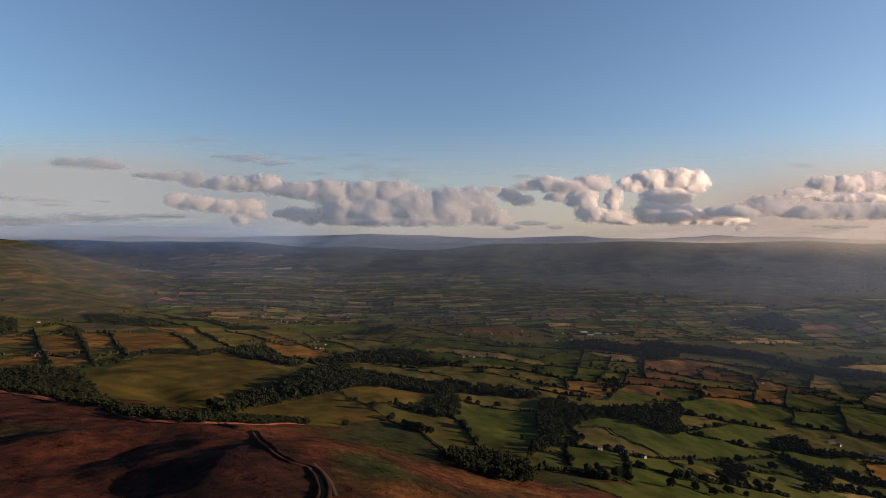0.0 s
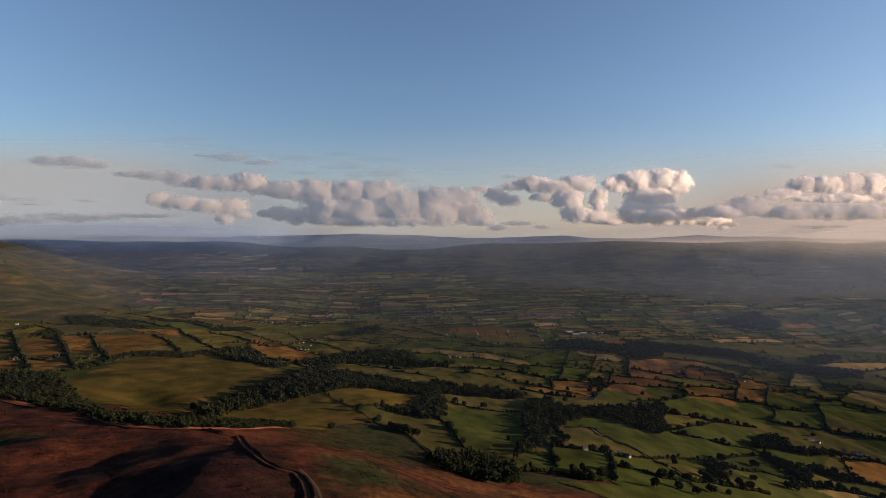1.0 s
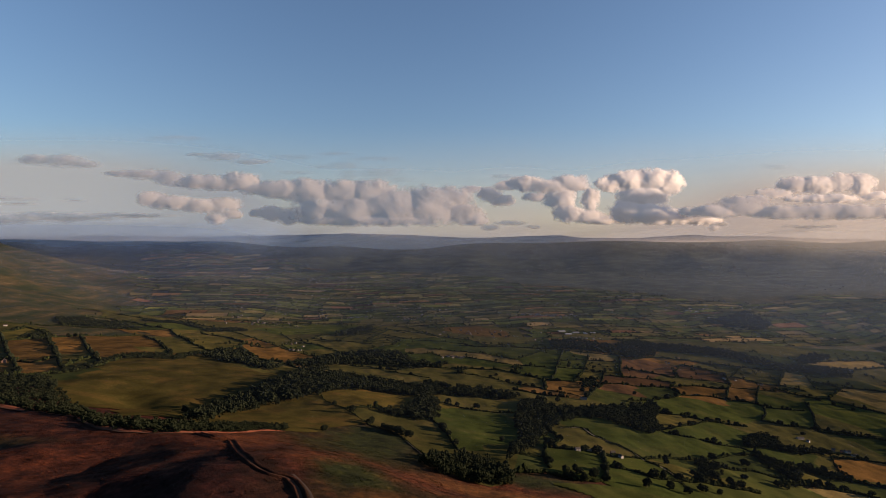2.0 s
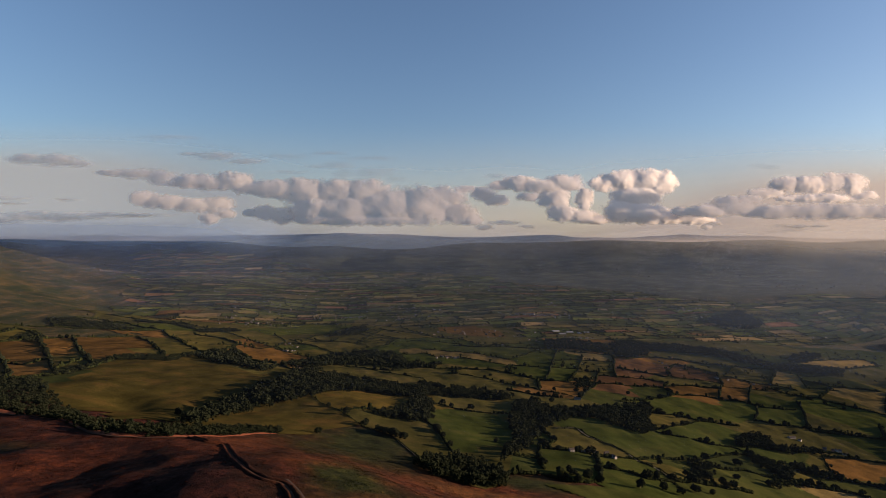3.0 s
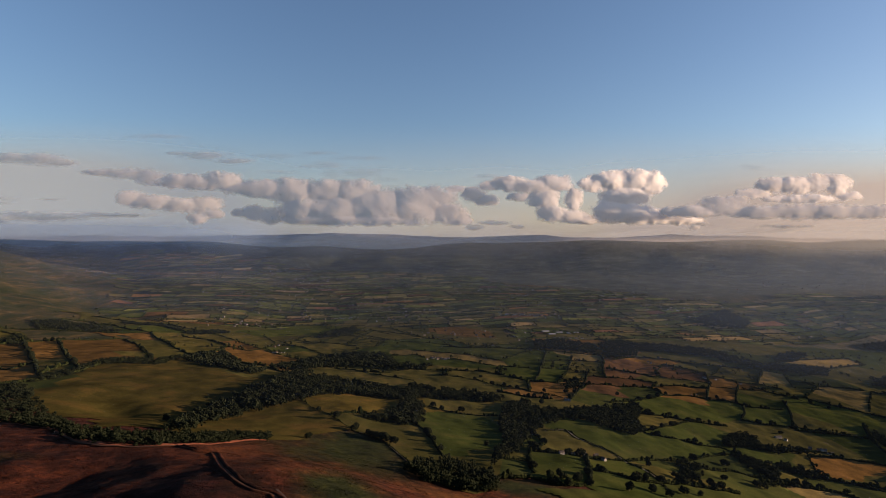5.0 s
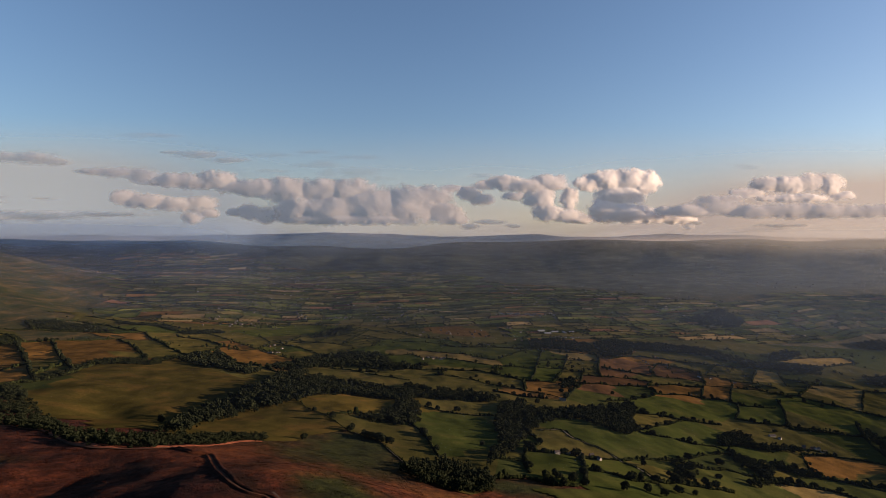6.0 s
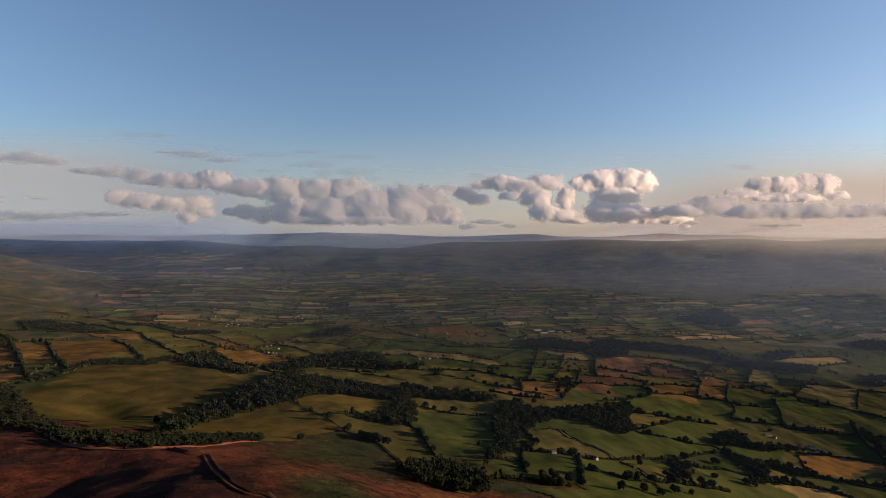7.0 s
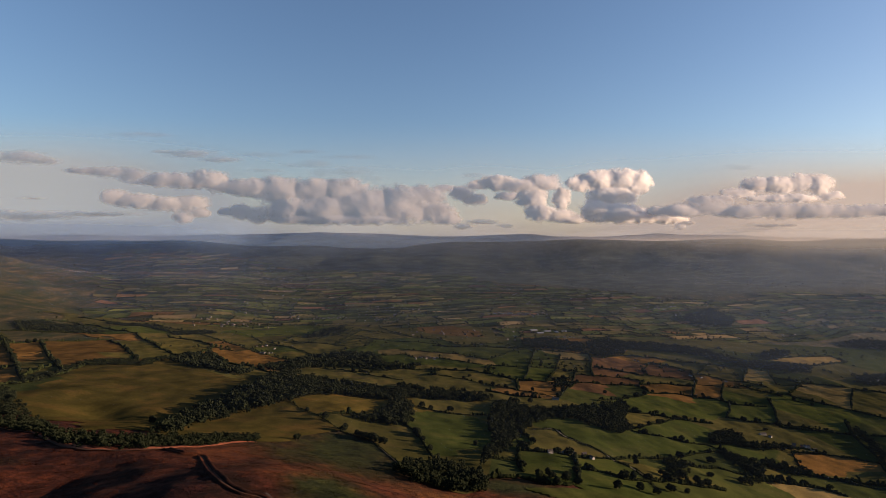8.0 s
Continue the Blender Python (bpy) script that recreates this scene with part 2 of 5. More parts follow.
LINES = {
    "sunken_track": [(-186, 459), (-167, 443), (-154, 446), (-122, 370), (-105, 340), (-90, 329), (-79, 328), (-71, 314), (-65, 298), (-62, 283)],
    "moor_path": [(-519, 615), (-443, 582), (-404, 569), (-356, 541), (-315, 510), (-267, 457), (-239, 440), (-200, 444), (-186, 459)],
    "farm_lane": [(232, 899), (275, 917), (278, 866), (301, 830), (316, 804), (321, 774), (338, 758), (342, 716), (332, 668)],
    "slope_wall": [(-71, 736), (-46, 711), (-27, 698), (-5, 621), (8, 582)],
    "stream_path": [(-79, 336), (-69, 321), (-61, 304), (-55, 285)],
    "moor_rim": [(-186, 459), (-171, 481), (-160, 545), (-145, 587)],
}
HEDGES_EAST = [
    [(439, 1104), (505, 1136), (570, 1147), (615, 1141), (661, 1149), (702, 1144)],
    [(438, 984), (488, 1024), (544, 1072), (615, 1141)],
    [(438, 984), (478, 972), (513, 970), (543, 970), (595, 988), (626, 972)],
    [(876, 1525), (955, 1507), (1022, 1495), (1066, 1429), (1104, 1350)],
    [(780, 1213), (829, 1193), (900, 1197), (953, 1165)],
    [(668, 1373), (754, 1401), (797, 1392), (859, 1360), (864, 1334), (962, 1325)],
    [(459, 1201), (553, 1274), (668, 1373)],
    [(682, 1026), (738, 1030), (816, 1047), (857, 1047)],
]
HEDGES_LANE = [
    [(174, 750), (210, 752), (239, 758), (255, 758), (296, 772), (321, 774)],
    [(234, 685), (265, 691), (294, 675), (330, 691), (390, 723), (432, 729), (478, 742)],
    [(200, 884), (211, 853), (204, 792), (174, 750), (158, 688), (149, 627)],
    [(101, 592), (138, 606), (171, 588), (206, 603)],
    [(121, 672), (158, 688)],
    [(322, 777), (382, 818), (448, 847), (518, 907), (612, 966)],
    [(473, 829), (470, 855)],
    [(473, 829), (536, 861), (568, 854), (623, 869), (712, 869)],
]
HEDGES_RED = [
    [(714, 1823), (817, 1886), (896, 1846), (955, 1811), (997, 1787), (1052, 1747)],
    [(860, 1772), (778, 1655), (781, 1608), (849, 1579), (895, 1559)],
    [(635, 1687), (708, 1632), (763, 1604)],
    [(583, 1547), (676, 1558), (723, 1520), (680, 1462), (671, 1380)],
    [(486, 1428), (566, 1443), (680, 1462)],
    [(860, 1772), (909, 1725), (956, 1681), (886, 1528)],
    [(724, 1490), (812, 1510), (862, 1501)],
    [(1052, 1747), (950, 1639), (1011, 1575), (1062, 1554), (1090, 1503)],
    [(1052, 1747), (1141, 1736), (1174, 1718), (1047, 1556)],
    [(1174, 1718), (1207, 1665), (1250, 1654), (1377, 1687)],
    [(1207, 1665), (1144, 1534), (1222, 1512)],
]
HEDGES_MIDDLE = [
    [(32, 1834), (108, 1817), (217, 1783), (296, 1702), (435, 1930), (515, 1965), (610, 1914), (696, 1904)],
    [(136, 1956), (236, 1944), (363, 1975), (446, 1978), (515, 1965)],
    [(444, 1744), (542, 1787), (606, 1781), (661, 1781)],
    [(401, 1612), (485, 1626), (545, 1602), (597, 1617)],
    [(26, 1465), (103, 1481), (198, 1501), (253, 1454), (318, 1406), (337, 1393), (394, 1392), (464, 1556)],
    [(137, 1712), (246, 1608), (339, 1612), (401, 1612)],
    [(253, 1454), (292, 1629)],
    [(83, 1400), (166, 1364), (225, 1294), (281, 1242), (336, 1209), (368, 1190)],
]
HEDGES_COPSE = [
    [(318, 1406), (285, 1244)],
    [(394, 1392), (517, 1530)],
    [(696, 1904), (661, 1781), (597, 1617), (578, 1534)],
    [(39, 989), (73, 972), (97, 957), (167, 957)],
    [(7, 841), (27, 796), (37, 741), (44, 659)],
    [(202, 1197), (265, 1173), (324, 1164)],
    [(527, 1550), (612, 1539)],
    [(434, 1335), (486, 1428)],
    [(119, 1487), (89, 1378)],
    [(796, 2276), (834, 2131), (878, 2026)],
]
HEDGES_BROOK = [
    [(-828, 2081), (-717, 2011), (-615, 1922), (-545, 1852), (-460, 1752), (-389, 1679), (-300, 1576)],
    [(-566, 1770), (-482, 1699), (-435, 1758), (-389, 1679)],
    [(-739, 1857), (-661, 1856), (-566, 1770), (-549, 1637), (-562, 1471)],
    [(-502, 1543), (-411, 1399), (-339, 1343), (-276, 1276)],
    [(-461, 1945), (-328, 1935), (-207, 1939), (-81, 2059), (60, 2144)],
    [(-392, 1953), (-366, 2099), (-325, 2184)],
    [(-436, 1882), (-350, 1843), (-256, 1722)],
    [(-207, 1939), (-145, 2393)],
    [(-263, 2145), (-146, 2419), (-8, 2300), (83, 2159)],
    [(-81, 2059), (-95, 1909), (-208, 1769)],
]
HEDGES_HILL = [
    [(-442, 1749), (-450, 1900), (-528, 2048)],
    [(-169, 889), (-146, 840), (-111, 803), (-85, 759), (-71, 736)],
    [(-71, 736), (-46, 711), (-27, 698), (-5, 621), (8, 582)],
    [(-111, 803), (-71, 831), (-38, 853), (-11, 826)],
    [(-66, 1685), (31, 1757), (65, 1689), (137, 1712)],
    [(-259, 1441), (-183, 1436), (-119, 1386), (-33, 1383)],
    [(-119, 1386), (-45, 1322), (23, 1285)],
    [(83, 2159), (170, 2125), (242, 1988), (379, 2062), (464, 2060)],
]
HEDGES_WEST = [
    [(-1254, 1542), (-1226, 1633), (-1168, 1696), (-1060, 1750), (-986, 1781), (-905, 1804), (-850, 1869)],
    [(-1167, 1927), (-1114, 2011), (-956, 1906), (-850, 1869), (-698, 1667), (-602, 1512), (-551, 1461)],
    [(-1196, 2160), (-1090, 2172), (-970, 2157), (-828, 2081)],
    [(-1077, 1435), (-1125, 1586), (-1075, 1585), (-957, 1427)],
    [(-978, 1203), (-929, 1246), (-957, 1427), (-932, 1525), (-886, 1631), (-856, 1713)],
    [(-856, 1713), (-755, 1588), (-557, 1237)],
]
HEDGES_UPLAND = [
    [(-932, 1525), (-731, 1218), (-559, 977)],
    [(-957, 1427), (-708, 1085), (-555, 866)],
    [(-929, 1246), (-746, 1014), (-587, 817)],
    [(-697, 857), (-703, 911), (-739, 1005)],
    [(-705, 958), (-662, 947), (-686, 1055)],
    [(-591, 922), (-630, 1068)],
    [(-637, 783), (-582, 811), (-550, 858), (-551, 962), (-599, 1107), (-579, 1154), (-531, 1180), (-558, 1385)],
]
TALL_HEDGES = [
    [(262, 780), (231, 672), (211, 608)],
    [(861, 1333), (820, 1267), (778, 1212)],
    [(1022, 1409), (949, 1280), (894, 1188)],
    [(880, 1526), (794, 1386)],
    [(975, 1538), (859, 1364)],
    [(515, 1965), (444, 1744), (393, 1579), (340, 1409)],
    [(583, 1877), (518, 1699), (464, 1556)],
    [(368, 1190), (421, 1308), (493, 1472), (545, 1602)],
    [(-1055, 1405), (-832, 1123), (-592, 823)],
    [(-957, 1427), (-708, 1085), (-569, 883)],
    [(-914, 1496), (-731, 1218), (-562, 978)],
    [(-841, 1693), (-755, 1588), (-577, 1277)],
    [(612, 975), (626, 942), (647, 916), (618, 851)],
    [(681, 957), (722, 939), (761, 929)],
]
MOOR_EDGES = [
    [(-519, 615), (-443, 582), (-404, 569), (-356, 541), (-315, 510), (-267, 457), (-239, 440), (-200, 444), (-170, 491), (-148, 588), (-122, 645), (-118, 681), (-78, 736), (-71, 736)],
    [(8, 582), (37, 525), (63, 514), (96, 550), (127, 559), (166, 573), (201, 589), (225, 586), (255, 584), (293, 588), (357, 571)],
]
WOOD_EDGES = [
    [(-232, 509), (-263, 697), (-235, 800), (-197, 850), (-170, 895), (-136, 985), (-89, 1034), (-24, 1044), (19, 1061), (132, 1081), (177, 1015)],
    [(-1318, 1561), (-1286, 1713), (-1257, 1853), (-1167, 1927)],
    [(-540, 1395), (-403, 1201), (-319, 1105), (-310, 985)],
    [(-319, 1105), (-294, 1270), (-259, 1441)],
    [(177, 1015), (265, 1173)],
    [(290, 1005), (348, 991), (431, 968)],
    [(121, 672), (101, 592), (90, 547)],
    [(232, 899), (275, 917), (278, 866), (301, 830), (316, 804), (321, 774), (338, 758), (342, 716), (332, 668)],
]
HEDGES_FARM = [
    [(884, 1176), (940, 1159), (993, 1140), (1053, 1131), (1126, 1108)],
    [(1016, 1546), (1047, 1463), (1104, 1436), (1138, 1364), (1179, 1301), (1214, 1243), (1255, 1178)],
    [(1081, 1217), (1029, 1135), (1003, 1077), (972, 1017), (935, 956), (903, 898)],
    [(793, 1023), (763, 965), (749, 920)],
    [(793, 1023), (868, 1025), (923, 1003), (964, 985)],
    [(553, 825), (603, 848), (669, 862), (720, 862), (753, 840)],
    [(1237, 1551), (1282, 1538), (1345, 1506)],
    [(1104, 1436), (1237, 1551), (1175, 1616)],
    [(1352, 1497), (1418, 1468), (1544, 1450)],
    [(1274, 1811), (1466, 1896), (1701, 1985), (1695, 1899), (1480, 1777), (1312, 1750)],
    [(749, 920), (793, 910), (872, 891), (933, 874)],
    [(1126, 1108), (1005, 965)],
]
HEDGES_FLOOR = [
    [(-488, 2105), (-368, 2155), (-252, 2235), (-145, 2108), (-57, 2076), (48, 2038), (172, 1990)],
    [(-365, 2135), (-390, 1985), (-253, 1943), (-171, 1917), (-56, 2015)],
    [(-299, 1982), (-247, 2192), (-186, 2510)],
    [(-203, 1942), (-136, 2142)],
    [(-450, 1942), (-374, 1856), (-285, 1772)],
    [(-169, 2455), (-63, 2274)],
    [(-69, 2504), (64, 2206)],
    [(-272, 2413), (-151, 2196), (-57, 2076)],
]
FARM_FIELDS = [(1284, 1363, "olive"), (1063, 1120, "dark"), (825, 960, "tan"), (657, 859, "straw"), (1492, 1844, "straw"), (1210, 1452, "straw"), (846, 908, "olive"), (945, 1132, "green"), (1041, 1248, "green"), (1376, 1676, "olive"), (1854, 1971, "green"), (1361, 1340, "olive"), (1190, 1171, "dark"), (1364, 1448, "olive"), (939, 900, "olive")]
FARM_TALL_HEDGES = [
    [(1352, 1497), (1191, 1321)],
    [(1081, 1217), (1024, 1127), (995, 1061), (967, 1005)],
    [(765, 915), (791, 908), (818, 889), (861, 880), (906, 869)],
    [(1102, 1427), (1134, 1360), (1175, 1297), (1210, 1239)],
]
NEAR_TREES = [
    (49, 989), (99, 977), (113, 761), (37, 733), (32, 761), (114, 671), (153, 651), (167, 621), (179, 625), (183, 621),
    (197, 613), (224, 655), (209, 607), (258, 611), (298, 637), (315, 629), (335, 695), (306, 695), (354, 772), (580, 1162),
    (554, 1126), (607, 1132), (643, 1154), (668, 1156), (679, 1150), (279, 1104), (379, 1268), (401, 1274), (319, 1240), (193, 1400),
    (447, 1640), (508, 1592), (263, 1562), (683, 1538), (717, 1482), (639, 1652), (829, 1399), (936, 1645), (1026, 1501), (823, 1141),
]
MORE_TREES = [
    (539, 880), (536, 882), (383, 738), (379, 744), (548, 812), (560, 810), (635, 848), (664, 858), (624, 1002), (613, 960),
    (1276, 1579), (887, 1187), (692, 1076), (-68, 747), (-24, 703), (-16, 693), (-30, 707), (-117, 656), (-292, 682), (-247, 839),
    (266, 1174), (283, 1538), (229, 1670), (117, 1458), (166, 1488), (510, 1772), (779, 1640), (671, 1586), (520, 1308), (352, 665),
    (381, 678), (446, 740), (483, 794), (433, 744), (404, 976), (466, 1000),
]
HOUSES = [
    (218, 749), (235, 769), (244, 765), (259, 775), (276, 773), (284, 763), (348, 1154), (348, 1172), (-450, 1820), (-431, 1820),
    (-425, 1850), (-388, 1796), (83, 1694), (96, 1676), (109, 1682), (64, 1664), (120, 1676), (828, 1790), (825, 1808), (894, 1862),
    (942, 1597), (919, 1615), (999, 1561), (456, 2174), (480, 2150), (309, 2024), (-36, 1526), (-93, 1544), (-144, 1670), (-689, 924),
    (-1174, 1581), (-296, 3050), (-261, 3014), (-219, 3080), (-302, 2954), (-253, 3110), (797, 1113), (807, 1103), (857, 1057), (845, 1059),
]
HOUSES += [(1485, 1626), (1490, 1604), (1489, 1585), (1545, 1614), (831, 1064), (851, 1057), (860, 1045), (875, 1033)]

# ---- materials ----
def shader(name, rough=0.9, spec=0.15):
    m = bpy.data.materials.new(name)
    m.use_nodes = True
    p = m.node_tree.nodes["Principled BSDF"]
    p.inputs["Roughness"].default_value = rough
    p.inputs["Specular IOR Level"].default_value = spec
    return m, m.node_tree, p


def node(tree, kind, **values):
    n = tree.nodes.new("ShaderNode" + kind)
    for key, value in values.items():
        n.inputs[key.replace("_", " ")].default_value = value
    return n


def ramp(tree, source, stops):
    n = tree.nodes.new("ShaderNodeValToRGB")
    while len(n.color_ramp.elements) < len(stops):
        n.color_ramp.elements.new(0.5)
    for e, (at, c) in zip(n.color_ramp.elements, stops):
        e.position, e.color = at, (*c, 1) if len(c) == 3 else c
    tree.links.new(source, n.inputs["Fac"])
    return n.outputs["Color"]


def mixed(tree, a, b, fac, mode="MIX"):
    n = tree.nodes.new("ShaderNodeMix")
    n.data_type, n.blend_type = "RGBA", mode
    for slot, v in ((0, fac), (6, a), (7, b)):
        if isinstance(v, bpy.types.NodeSocket):
            tree.links.new(v, n.inputs[slot])
        else:
            n.inputs[slot].default_value = v if slot == 0 else (*v, 1)
    return n.outputs[2]


def places(tree, stretch=(1, 1, 1)):
    c = tree.nodes.new("ShaderNodeNewGeometry")
    v = tree.nodes.new("ShaderNodeVectorMath")
    v.operation = "MULTIPLY"
    v.inputs[1].default_value = stretch
    tree.links.new(c.outputs["Position"], v.inputs[0])
    return v.outputs[0]


def grain(tree, at, scale, detail=4, rough=0.6):
    n = node(tree, "TexNoise", Scale=scale, Detail=detail, Roughness=rough)
    tree.links.new(at, n.inputs["Vector"])
    return n.outputs["Fac"]


def bumped(tree, p, fac, distance, strength=0.6):
    b = node(tree, "Bump", Strength=strength, Distance=distance)
    tree.links.new(fac, b.inputs["Height"])
    tree.links.new(b.outputs["Normal"], p.inputs["Normal"])


def scaled(c, k):
    return tuple(min(1, v * k) for v in c)


def field_material(name, colour, other, patchwork=True):
    """Turf or crop: patches at two sizes, faint working lines and a tint of its own for every field."""
    m, tree, p = shader(name, 1.0, 0.0)
    at = places(tree)
    big, small = grain(tree, at, 0.016, 5, 0.65), grain(tree, at, 0.35, 4, 0.7)
    base = ramp(tree, big, [(0.34, scaled(colour, 0.68)), (0.5, colour), (0.66, other)])
    fine = ramp(tree, small, [(0.3, (0.62, 0.62, 0.6)), (0.7, (1.25, 1.22, 1.15))])
    base = mixed(tree, base, fine, 0.75, "MULTIPLY")
    lines = node(tree, "TexWave", Scale=0.09, Distortion=2.5, Detail=2.0)
    lines.inputs["Detail Scale"].default_value = 0.6
    tree.links.new(places(tree, (0.35, 1.0, 0)), lines.inputs["Vector"])
    base = mixed(tree, base, ramp(tree, lines.outputs["Fac"], [(0.2, (0.88, 0.88, 0.86)), (0.8, (1.06, 1.06, 1.05))]), 0.55 if patchwork else 0.12, "MULTIPLY")
    own = tree.nodes.new("ShaderNodeObjectInfo")
    base = mixed(tree, base, ramp(tree, own.outputs["Random"], [(0.0, (0.7, 0.72, 0.72)), (0.5, (1, 1, 1)), (1.0, (1.3, 1.2, 1.0))]), 1.0, "MULTIPLY")
    isle = tree.nodes.new("ShaderNodeNewGeometry")
    if patchwork:
        base = mixed(tree, base, ramp(tree, isle.outputs["Random Per Island"], [(0.0, (0.9, 0.88, 0.98)), (0.5, (1.55, 1.45, 1.65)), (0.9, (2.3, 2.1, 2.2)), (1.0, (3.4, 2.9, 2.8))]), 1.0, "MULTIPLY")
    tree.links.new(base, p.inputs["Base Color"])
    bumped(tree, p, small, 0.5, 0.7)
    return m


FIELD_COLOURS = {
    "green": ((0.0265, 0.037, 0.0105), (0.039, 0.045, 0.014)),
    "dark": ((0.022, 0.030, 0.011), (0.031, 0.036, 0.014)),
    "olive": ((0.043, 0.043, 0.015), (0.062, 0.053, 0.021)),
    "hill": ((0.041, 0.036, 0.0115), (0.066, 0.046, 0.0155)),
    "tan": ((0.082, 0.050, 0.018), (0.108, 0.063, 0.024)),
    "red": ((0.064, 0.038, 0.021), (0.08, 0.047, 0.025)),
    "straw": ((0.105, 0.084, 0.036), (0.13, 0.10, 0.044)),
}
FIELD_WIDE = {k: field_material("wide_" + k + "_field", *v, False) for k, v in FIELD_COLOURS.items()}
FIELD = {k: field_material(k + "_field", *v) for k, v in FIELD_COLOURS.items()}


def moor_material():
    """Heather, bracken and rough grass in drifts, each where it grows on the plan."""
    m, tree, p = shader("moorland", 0.95, 0.05)
    at = places(tree)
    patch, tuft = grain(tree, at, 0.05, 5, 0.7), grain(tree, at, 0.55, 6, 0.8)
    drift = grain(tree, places(tree, (1.0, 0.55, 1.0)), 0.03, 6, 0.7)
    side = tree.nodes.new("ShaderNodeSeparateXYZ")
    tree.links.new(at, side.inputs[0])

    def growth(dull, bright, by=None):
        return ramp(tree, by or patch, [(0.36, scaled(dull, 0.55)), (0.48, dull), (0.6, bright), (0.72, scaled(bright, 1.35))])

    def drifted(base, over, middle, reach, hard=0.28):
        """Lays another growth over an oval of the plan, with a frayed edge."""
        off, size, far = (tree.nodes.new("ShaderNodeVectorMath") for _ in range(3))
        off.operation, size.operation, far.operation = "SUBTRACT", "MULTIPLY", "LENGTH"
        off.inputs[1].default_value, size.inputs[1].default_value = (*middle, 0), (1 / reach[0], 1 / reach[1], 0)
        tree.links.new(at, off.inputs[0])
        tree.links.new(off.outputs[0], size.inputs[0])
        tree.links.new(size.outputs[0], far.inputs[0])
        fray = tree.nodes.new("ShaderNodeMath")
        fray.operation, fray.inputs[1].default_value = "MULTIPLY_ADD", 1.5
        tree.links.new(drift, fray.inputs[0])
        tree.links.new(far.outputs["Value"], fray.inputs[2])
        return mixed(tree, over, base, ramp(tree, mixed(tree, (0, 0, 0), fray.outputs[0], 0.5), [(0.85 - hard, (0, 0, 0)), (0.85 + hard, (1, 1, 1))]))

    base = growth((0.024, 0.0084, 0.0052), (0.040, 0.0142, 0.0076))
    slope = growth((0.014, 0.0105, 0.0045), (0.025, 0.016, 0.0065))
    bracken = growth((0.034, 0.014, 0.0065), (0.062, 0.024, 0.010), drift)
    rust = growth((0.034, 0.013, 0.007), (0.060, 0.022, 0.010))
    grass = growth((0.010, 0.0165, 0.005), (0.016, 0.023, 0.007))
    straw = growth((0.060, 0.030, 0.010), (0.095, 0.046, 0.015), drift)
    olive = growth((0.018, 0.015, 0.006), (0.032, 0.025, 0.010))
    heather = growth((0.014, 0.0055, 0.0052), (0.023, 0.0085, 0.0075))
    for over, middle, reach in (
        (heather, (-120, 300), (75, 75)), (olive, (-318, 404), (46, 22)), (slope, (20, 400), (110, 220)), (slope, (-50, 560), (120, 120)),
        (bracken, (-150, 495), (30, 75)), (bracken, (-74, 400), (36, 42)), (bracken, (-55, 480), (30, 30)), (grass, (-58, 635), (95, 140)), (grass, (-45, 375), (32, 62)),
        (rust, (5, 440), (44, 62)), (rust, (95, 520), (90, 40)), (grass, (125, 565), (58, 38)), (straw, (75, 480), (70, 34)), (straw, (-5, 322), (36, 30)),
    ):
        base = drifted(base, over, middle, reach)
    base = mixed(tree, base, ramp(tree, tuft, [(0.3, (0.45, 0.45, 0.45)), (0.7, (1.45, 1.4, 1.3))]), 0.9, "MULTIPLY")
    mottle = grain(tree, places(tree, (1.0, 0.7, 1.0)), 0.16, 6, 0.75)
    base = mixed(tree, base, ramp(tree, mottle, [(0.32, (0.48, 0.45, 0.5)), (0.46, (0.85, 0.76, 0.8)), (0.54, (1.25, 1.08, 1.1)), (0.66, (2.0, 1.6, 1.4))]), 0.85, "MULTIPLY")
    # beyond the moor the sheet shows only as rough banks and far hill pasture
    off = node(tree, "MapRange")
    off.inputs["From Min"].default_value, off.inputs["From Max"].default_value = 700, 1000
    tree.links.new(side.outputs["Y"], off.inputs["Value"])
    contour = grain(tree, places(tree, (1.6, 0.4, 2.2)), 0.011, 6, 0.68)
    rough = ramp(tree, mixed(tree, patch, contour, 0.72), [(0.38, (0.010, 0.016, 0.006)), (0.45, (0.015, 0.020, 0.008)), (0.51, (0.024, 0.024, 0.010)), (0.56, (0.037, 0.031, 0.013)), (0.63, (0.075, 0.053, 0.025))])
    base = mixed(tree, base, rough, off.outputs[0])
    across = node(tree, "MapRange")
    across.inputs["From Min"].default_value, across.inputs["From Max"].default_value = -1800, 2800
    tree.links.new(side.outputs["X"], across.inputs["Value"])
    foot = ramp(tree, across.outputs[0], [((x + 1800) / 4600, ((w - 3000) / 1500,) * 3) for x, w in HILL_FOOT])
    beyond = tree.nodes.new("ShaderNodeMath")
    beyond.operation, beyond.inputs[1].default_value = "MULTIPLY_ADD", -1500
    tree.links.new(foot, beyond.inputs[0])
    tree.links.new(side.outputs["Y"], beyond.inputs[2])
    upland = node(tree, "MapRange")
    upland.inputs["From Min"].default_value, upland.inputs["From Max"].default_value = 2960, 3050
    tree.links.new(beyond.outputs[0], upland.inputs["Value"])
    # wooded far hills, with cloud shade and haze put into the dark tone
    shaded_woods = ramp(tree, grain(tree, places(tree, (0.6, 1.6, 3)), 0.012, 6, 0.7), [(0.40, (0.012, 0.017, 0.013)), (0.50, (0.020, 0.027, 0.020)), (0.60, (0.032, 0.040, 0.027)), (0.70, (0.06, 0.064, 0.040))])
    base = mixed(tree, base, shaded_woods, upland.outputs[0])
